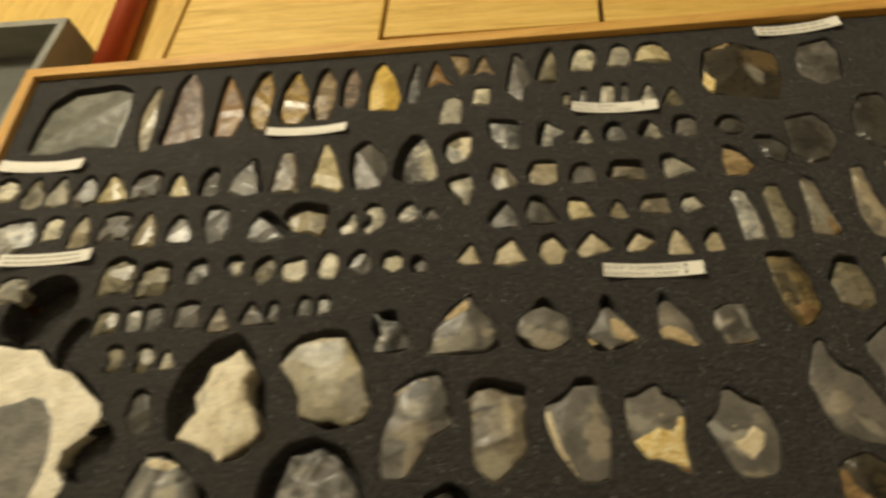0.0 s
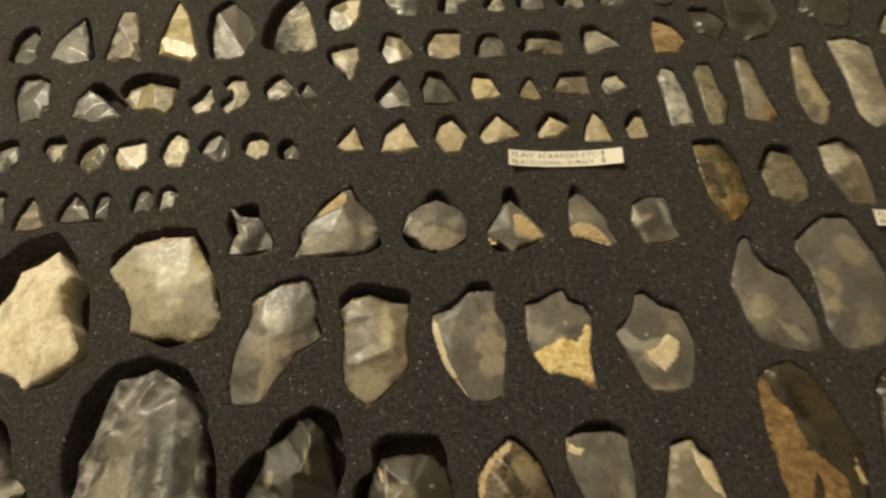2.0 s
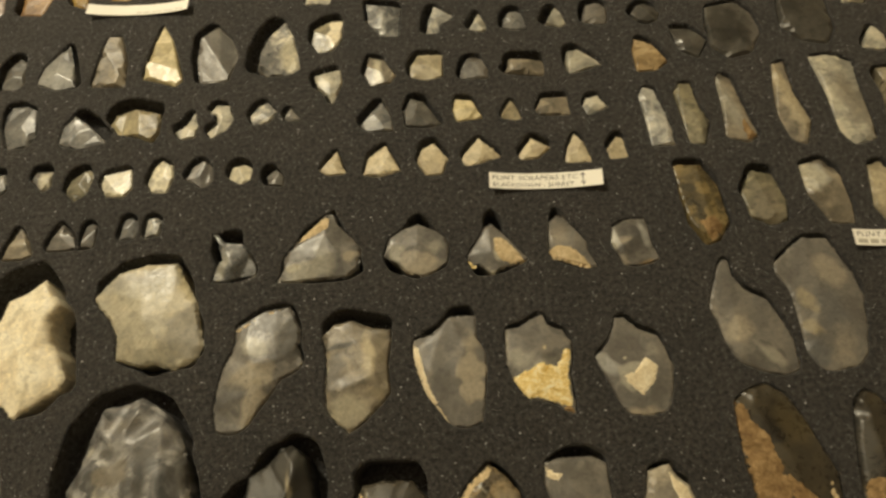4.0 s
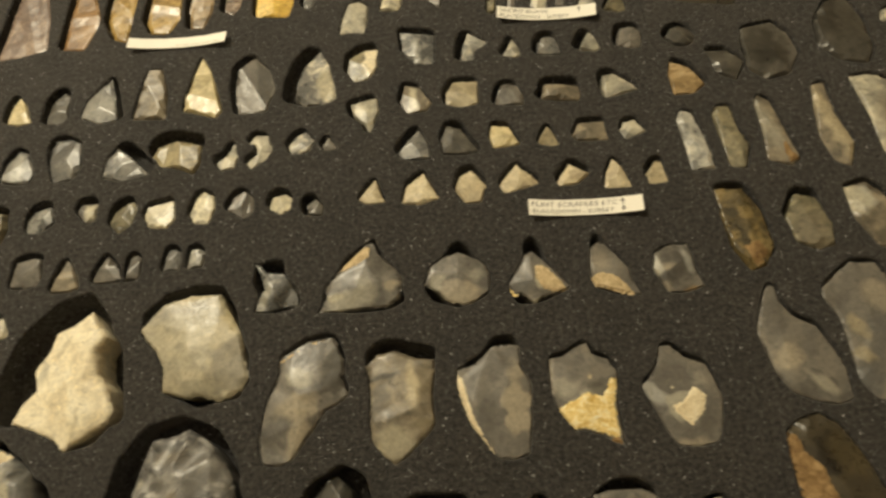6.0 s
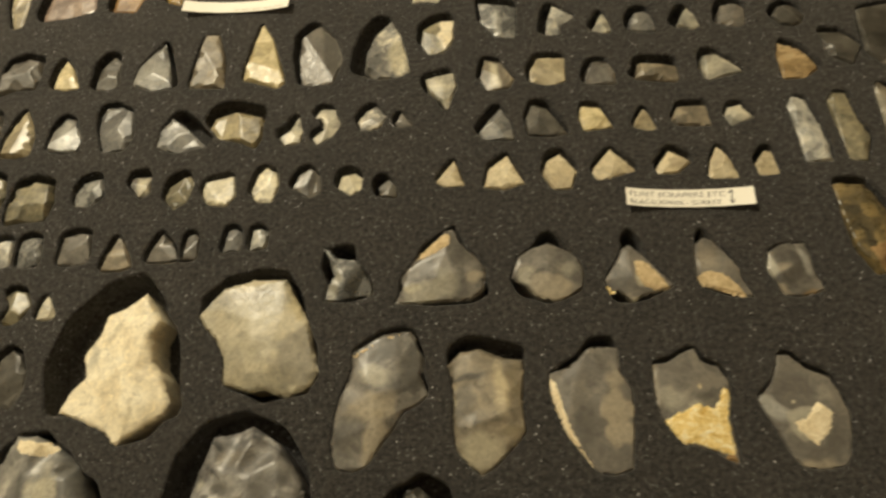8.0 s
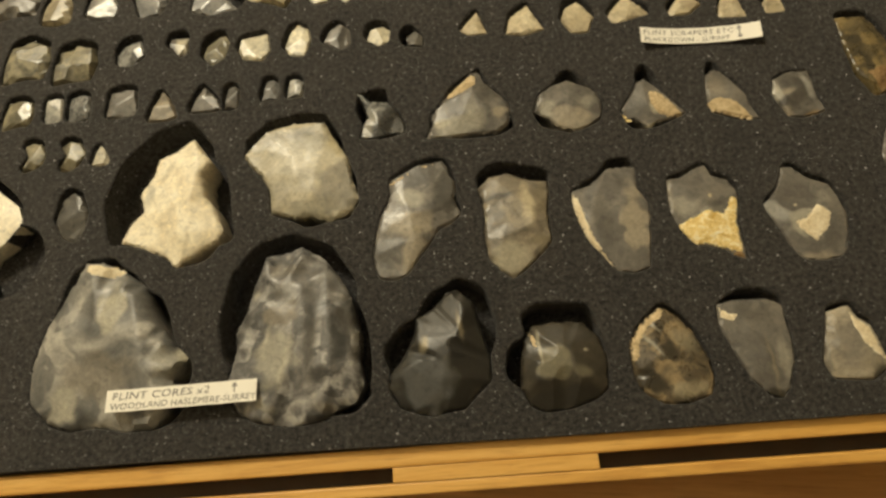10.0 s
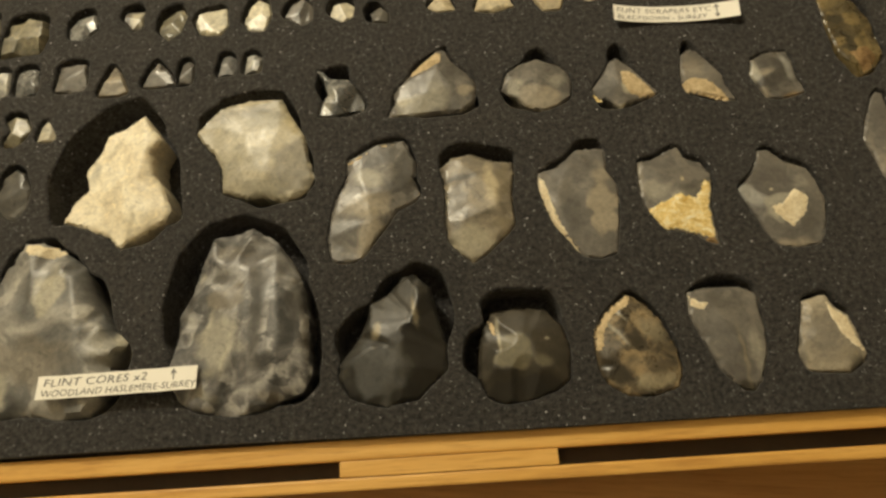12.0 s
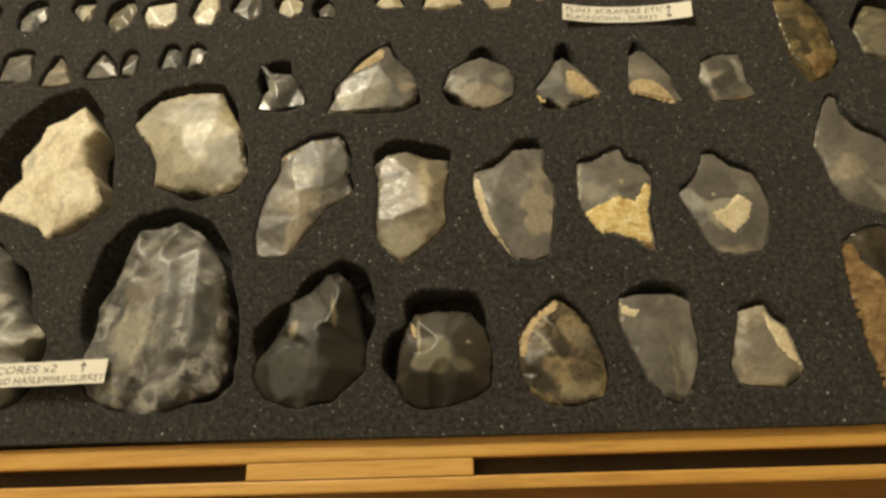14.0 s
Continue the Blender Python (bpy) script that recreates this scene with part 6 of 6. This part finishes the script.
stain_or_light(b3, "grey_pale", 228.0, 195.0, 3.6, 14.0, 10, 4.0, 0.5)
stain_or_light(t2a, "blue_pale", -95.0, 251.0, 9.0, 9.0, 0, 6.0, 0.45)
stain_or_light(pc1, "cream", 46.5, 260.0, 3.8, 10.0, 0, 1.6, 0.85)
stain_or_light(r01, "umber", 236.0, 303.0, 12.0, 10.0, 0, 8.0, 0.5)
# a glint on the dark stone, painted as a pale spot
stain_or_light(r01, "grey_pale", 226.0, 292.0, 3.6, 8.0, 20, 3.0, 0.6)
finger_hole(-210.6, 174.5, 50.7, 39.8, 44, 19.0)
finger_hole(-181.8, 149.3, 17.8, 34.9, -12, 7.0)
finger_hole(-154.7, 89.8, 27.7, 31.8, -13, 11.0)


# ---- foam sheets with cut pockets ----
def foam(name, outline, pockets, label):
    """A foam slab: its top between the pockets, rounded lips, pocket walls and floors."""
    border = loop_of(outline, 4.0)
    wav = np.array([noise.noise(Vector((px * 0.02, py * 0.02, 1))) * 0.7 for px, py in border.tolist()])
    border = counter_clockwise(border)
    border = border - normals_of(border) * (0.08 + 0.35 * np.abs(wav))[:, None]
    coords2, edges = [], []

    def add(loop):
        start = len(coords2)
        coords2.extend(loop.tolist())
        edges.extend((start + i, start + (i + 1) % len(loop)) for i in range(len(loop)))

    add(border)
    for loop, _ in pockets:
        add(loop + normals_of(loop) * 1.0)
    lo, hi = border.min(0), border.max(0)
    gx, gy = np.meshgrid(np.arange(lo[0], hi[0], 6.0), np.arange(lo[1], hi[1], 6.0))
    pts = np.stack([gx.ravel(), gy.ravel()], 1) + 0.37
    keep = inside(pts, border)
    pts = pts[keep]
    pts = pts[edge_distance(pts, border) > 1.5]
    coords2.extend(pts.tolist())
    out, _, faces, *_ = delaunay_2d_cdt([Vector(p) for p in coords2], edges, [], 0, 1e-4)
    flat = np.array([tuple(v) for v in out])
    mid = np.array([flat[list(f)].mean(0) for f in faces])
    good = inside(mid, border)
    for loop, _ in pockets:
        near = np.hypot(*(mid - loop.mean(0)).T) < 95
        wide = loop + normals_of(loop) * 1.0
        cut = np.zeros(len(mid), bool)
        cut[near] = inside(mid[near], wide)
        good &= ~cut
    top = [noise.noise(Vector((x * 0.03, y * 0.03, 4))) * 0.25 for x, y in flat.tolist()]
    verts = [(x / 1000, y / 1000, z / 1000) for (x, y), z in zip(flat.tolist(), top)]
    made = [tuple(f) for f, ok in zip(faces, good) if ok]

    def ring(loop, zs):
        start = len(verts)
        verts.extend((x / 1000, y / 1000, z / 1000) for (x, y), z in zip(loop.tolist(), zs))
        return start

    def band(a, b, n):
        made.extend((a + i, a + (i + 1) % n, b + (i + 1) % n, b + i) for i in range(n))

    for loop, depth in pockets:
        n, nn = len(loop), normals_of(loop)
        rings = []
        for off, z in ((1.0, 0.0), (0.55, -0.12), (0.18, -0.42), (0.0, -1.0), (-0.1, -depth * 0.5), (-0.25, -depth)):
            ruf = np.array([noise.noise(Vector((px * 0.5, py * 0.5, z))) * 0.2 for px, py in loop.tolist()]) if z < -0.3 else 0
            p = loop + nn * (off + ruf)[:, None] if z < -0.3 else loop + nn * off
            zs = [noise.noise(Vector((x * 0.03, y * 0.03, 4))) * 0.25 for x, y in p.tolist()] if z == 0.0 else [z] * n
            rings.append(ring(p, zs))
        lost = np.zeros(n, bool)
        for other, _ in pockets:
            if other is not loop and np.hypot(*(other.mean(0) - loop.mean(0))) < 120:
                lost |= inside(loop, other + normals_of(other) * 0.3)
        for a, b in zip(rings, rings[1:]):
            made.extend((a + i, a + (i + 1) % n, b + (i + 1) % n, b + i) for i in range(n) if not (lost[i] and lost[(i + 1) % n]))
        made.append(tuple(rings[-1] + i for i in range(n)))
    n = len(border)
    rings = [ring(border, [noise.noise(Vector((x * 0.03, y * 0.03, 4))) * 0.25 for x, y in border.tolist()]),
             ring(border + normals_of(border) * 0.3, [-0.6] * n), ring(border + normals_of(border) * 0.2, [-20.0] * n)]
    for a, b in zip(rings, rings[1:]):
        band(b, a, n)
    mesh = bpy.data.meshes.new(name)
    mesh.from_pydata(verts, [], made)
    mesh.materials.append(FOAM)
    for p in mesh.polygons:
        p.use_smooth = len(p.vertices) == 4
    return tagged(new(name, mesh), label, "foam insert")


SEAM = 188.0
mids = [(loop, depth, loop.mean(0)[0]) for loop, depth in POCKETS]
back = back_y
foam("foam_insert", [(-281.6, 7.6), (-40.0, 7.0), (60.0, 5.6), (SEAM - 0.05, 5.2), (SEAM - 0.05, back(SEAM / 1000) * 1000 - 0.4), (-281.6, back(-0.2816) * 1000 - 0.4)],
     [(a, d) for a, d, m in mids if m < SEAM], "charcoal foam sheet with shaped pockets in the tray")
foam("foam_insert", [(SEAM + 0.05, 5.4), (321.6, 5.0), (321.6, back(0.3216) * 1000 - 0.4), (SEAM + 0.05, back(SEAM / 1000) * 1000 - 0.4)],
     [(a, d) for a, d, m in mids if m >= SEAM], "charcoal foam sheet with shaped pockets in the tray")


# ---- paper labels ----
def text_mesh(words, size):
    curve = bpy.data.curves.new("writing", "FONT")
    curve.body, curve.size, curve.shear, curve.space_character = words, size, 0.12, 1.05
    curve.resolution_u = 3
    ob = bpy.data.objects.new("writing", curve)
    scene.collection.objects.link(ob)
    bpy.context.view_layer.update()
    mesh = bpy.data.meshes.new_from_object(ob.evaluated_get(bpy.context.evaluated_depsgraph_get()))
    bpy.data.objects.remove(ob)
    return mesh


def paper_label(x, y, turn, long, tall, lift, lines, arrow="", faint=False, z=0.0006, label=""):
    """A curled strip of paper, lower left corner at x, y (millimetres), with its writing."""
    sheet = thing("paper_label", x / 1000, y / 1000, z, turn)
    tagged(sheet, label, "label", "paper labels on the foam")

    def curl(px):
        return lift * abs(2 * px / long - 1) ** 2.2 / 1000

    bm = bmesh.new()
    cols = 24
    grid = []
    for k, dz in ((0, 0.0), (1, 0.00022)):
        for i in range(cols + 1):
            px = long * i / cols
            row = [bm.verts.new(((px + 0.1 * math.sin(i * 2.1 + j)) / 1000, (tall * j + 0.06 * math.sin(i * 1.3)) / 1000, curl(px) + dz)) for j in (0, 1)]
            grid.append(row)
    for i in range(cols):
        a, b, c, d = grid[i], grid[i + 1], grid[cols + 1 + i], grid[cols + 2 + i]
        bm.faces.new((c[0], d[0], d[1], c[1]))
        bm.faces.new((a[1], b[1], b[0], a[0]))
        bm.faces.new((a[0], b[0], d[0], c[0]))
        bm.faces.new((b[1], a[1], c[1], d[1]))
    for i in (0, cols):
        a, c = grid[i], grid[cols + 1 + i]
        bm.faces.new((a[0], a[1], c[1], c[0]))
    part("strip", bm, PAPER, sheet)
    for words, px, py, size, wide in lines:
        if words:
            mesh = text_mesh(words, size / 1000)
            reach = max(v.co.x for v in mesh.vertices)
            for v in mesh.vertices:
                vx = px + v.co.x / reach * wide
                v.co = Vector((vx / 1000, py / 1000 + v.co.y + 0.00012 * math.sin(vx * 0.9), curl(vx) + 0.00030))
        else:
            mesh = bpy.data.meshes.new("writing")
            verts, faces, at = [], [], px
            rng = random.Random(int(px * 7 + py * 3 + x))
            while at < px + wide:
                w = min(rng.uniform(2.0, 6.0), px + wide - at)
                steps = 4
                s = len(verts)
                for i in range(steps + 1):
                    vx = at + w * i / steps
                    verts += [(vx / 1000, py / 1000, curl(vx) + 0.00030), (vx / 1000, (py + size) / 1000, curl(vx) + 0.00030)]
                faces += [(s + 2 * i, s + 2 * i + 2, s + 2 * i + 3, s + 2 * i + 1) for i in range(steps)]
                at += w + 1.1
            mesh.from_pydata(verts, [], faces)
        mesh.materials.clear()
        mesh.materials.append(INK_FAINT if faint or not words else INK)
        ob = tagged(new("writing", mesh), kind="stuff")
        ob.parent = sheet
    if arrow:
        bm = bmesh.new()
        ax, lo, hi = long - 8.2, tall * (0.14 if arrow == "both" else 0.47), tall * 0.90

        def stroke(x0, y0, x1, y1, w=0.22):
            d = Vector((x1 - x0, y1 - y0)).normalized()
            nx, ny = -d.y * w, d.x * w
            bm.faces.new([bm.verts.new((px / 1000, py / 1000, curl(px) + 0.00031)) for px, py in ((x0 + nx, y0 + ny), (x0 - nx, y0 - ny), (x1 - nx, y1 - ny), (x1 + nx, y1 + ny))])

        stroke(ax, lo, ax, hi)
        for end, way in ((hi, -1), (lo, 1)):
            if end == hi or arrow == "both":
                stroke(ax, end, ax - 0.9, end + way * 1.5)
                stroke(ax, end, ax + 0.9, end + way * 1.5)
        bmesh.ops.recalc_face_normals(bm, faces=bm.faces[:])
        part("arrow", bm, INK, sheet)
    return sheet


paper_label(113.4, 161.0, -4.3, 49.4, 7.8, 2.6, [("FLINT SCRAPERS ETC", 1.2, 4.3, 3.3, 38.0), ("BLACKDOWN - SURREY", 1.4, 0.9, 3.0, 36.0)], "both", label="curled cream paper label reading flint scrapers in pencil")
paper_label(-102.0, 24.8, 0.2, 55.6, 7.8, 0.8, [("FLINT CORES x2", 2.0, 4.2, 3.6, 36.0), ("WOODLAND HASLEMERE-SURREY", 1.6, 0.8, 3.1, 54.0)], "up", z=0.0052, label="cream paper label reading flint cores, laid across two cores")
paper_label(113.2, 277.2, -7.0, 50.6, 8.0, 2.6, [("MICRO BURIN", 1.4, 4.4, 3.3, 25.0), ("BLACKDOWN - SURREY", 1.4, 1.0, 3.0, 36.0)], "up", label="curled cream paper label reading micro burin in pencil")
paper_label(-85.4, 288.2, -4.0, 54.4, 6.8, 2.6, [("", 26.0, 1.2, 0.5, 26.0)], "", True, label="curled cream paper label, almost blank, over amber points")
paper_label(-278.0, 284.8, -6.0, 64.0, 9.0, 3.2, [("", 8.0, 1.6, 0.5, 40.0)], "", True, label="curled blank cream paper label beside the stone axe")
paper_label(-248.0, 205.8, -2.0, 62.0, 8.4, 3.0, [("", 3.0, 5.0, 1.6, 50.0), ("", 3.0, 1.6, 1.6, 52.0)], "", True, label="curled cream paper label with faint illegible writing")
paper_label(235.4, 322.2, 0.5, 51.0, 8.0, 2.6, [("", 3.0, 5.0, 1.5, 40.0), ("", 3.0, 1.6, 1.5, 42.0)], "", True, label="curled cream paper label with faint illegible writing by the rail")
paper_label(258.6, 118.6, -5.0, 50.0, 7.2, 1.6, [("FLINT SCRAPERS ETC", 1.2, 4.0, 3.1, 38.0), ("", 1.4, 1.0, 1.8, 38.0)], "", label="cream paper label with pencilled writing on flint scrapers")

# ---- beside the tray ----
crate = tagged(thing("grey_box", -0.2805, 0.452, TABLE + 0.0005, -6.5), "open grey painted box standing beside the tray", "box")
BX, BY, BT = -0.24, -0.16, 0.007
part("box_wall", box(BX, -BT, 0.0, 0.0, 0.0, -TABLE, 0.0006), GREY_BOX, crate)
part("box_wall", box(-BT, BY, 0.0, 0.0, -BT, -TABLE, 0.0006), GREY_BOX, crate)
part("box_wall", box(BX, BY, 0.0, BX + BT, -BT, -TABLE, 0.0006), GREY_BOX, crate)
part("box_wall", box(BX + BT, BY, 0.0, -BT, BY + BT, -TABLE, 0.0006), GREY_BOX, crate)
part("box_floor", box(BX + BT, BY + BT, 0.0, -BT, -BT, 0.010, 0), GREY_FLOOR, crate, "dark grey floor of the box")

bm = bmesh.new()
bmesh.ops.create_cone(bm, cap_ends=True, segments=32, radius1=0.0125, radius2=0.0115, depth=0.36, matrix=Matrix.Translation((-0.2560, 0.585, TABLE + 0.0128)) @ Matrix.Rotation(radians(90), 4, "X") )
bmesh.ops.bevel(bm, geom=[e for e in bm.edges if len(e.link_faces) == 2 and e.calc_face_angle() > 1], offset=0.002, segments=3, affect="EDGES")
for f in bm.faces:
    f.smooth = True
tagged(part("red_rod", bm, RED, None), "glossy dark red lacquered rod lying on the table", "rod")

# ---- ceiling lamp that gives the light ----
fitting = tagged(thing("ceiling_lamp", -0.49, 0.84, 1.55), "plain ceiling lamp with a brass stem above the table", "lamp")
bm = bmesh.new()
bmesh.ops.create_cone(bm, cap_ends=True, segments=24, radius1=0.03, radius2=0.02, depth=0.07, matrix=Matrix.Translation((0, 0, -0.485)))
part("bulb_holder", bm, GROOVE, fitting)
bm = bmesh.new()
bmesh.ops.create_cone(bm, cap_ends=True, segments=16, radius1=0.008, radius2=0.008, depth=0.45, matrix=Matrix.Translation((0, 0, -0.225)))
part("stem", bm, GROOVE, fitting)
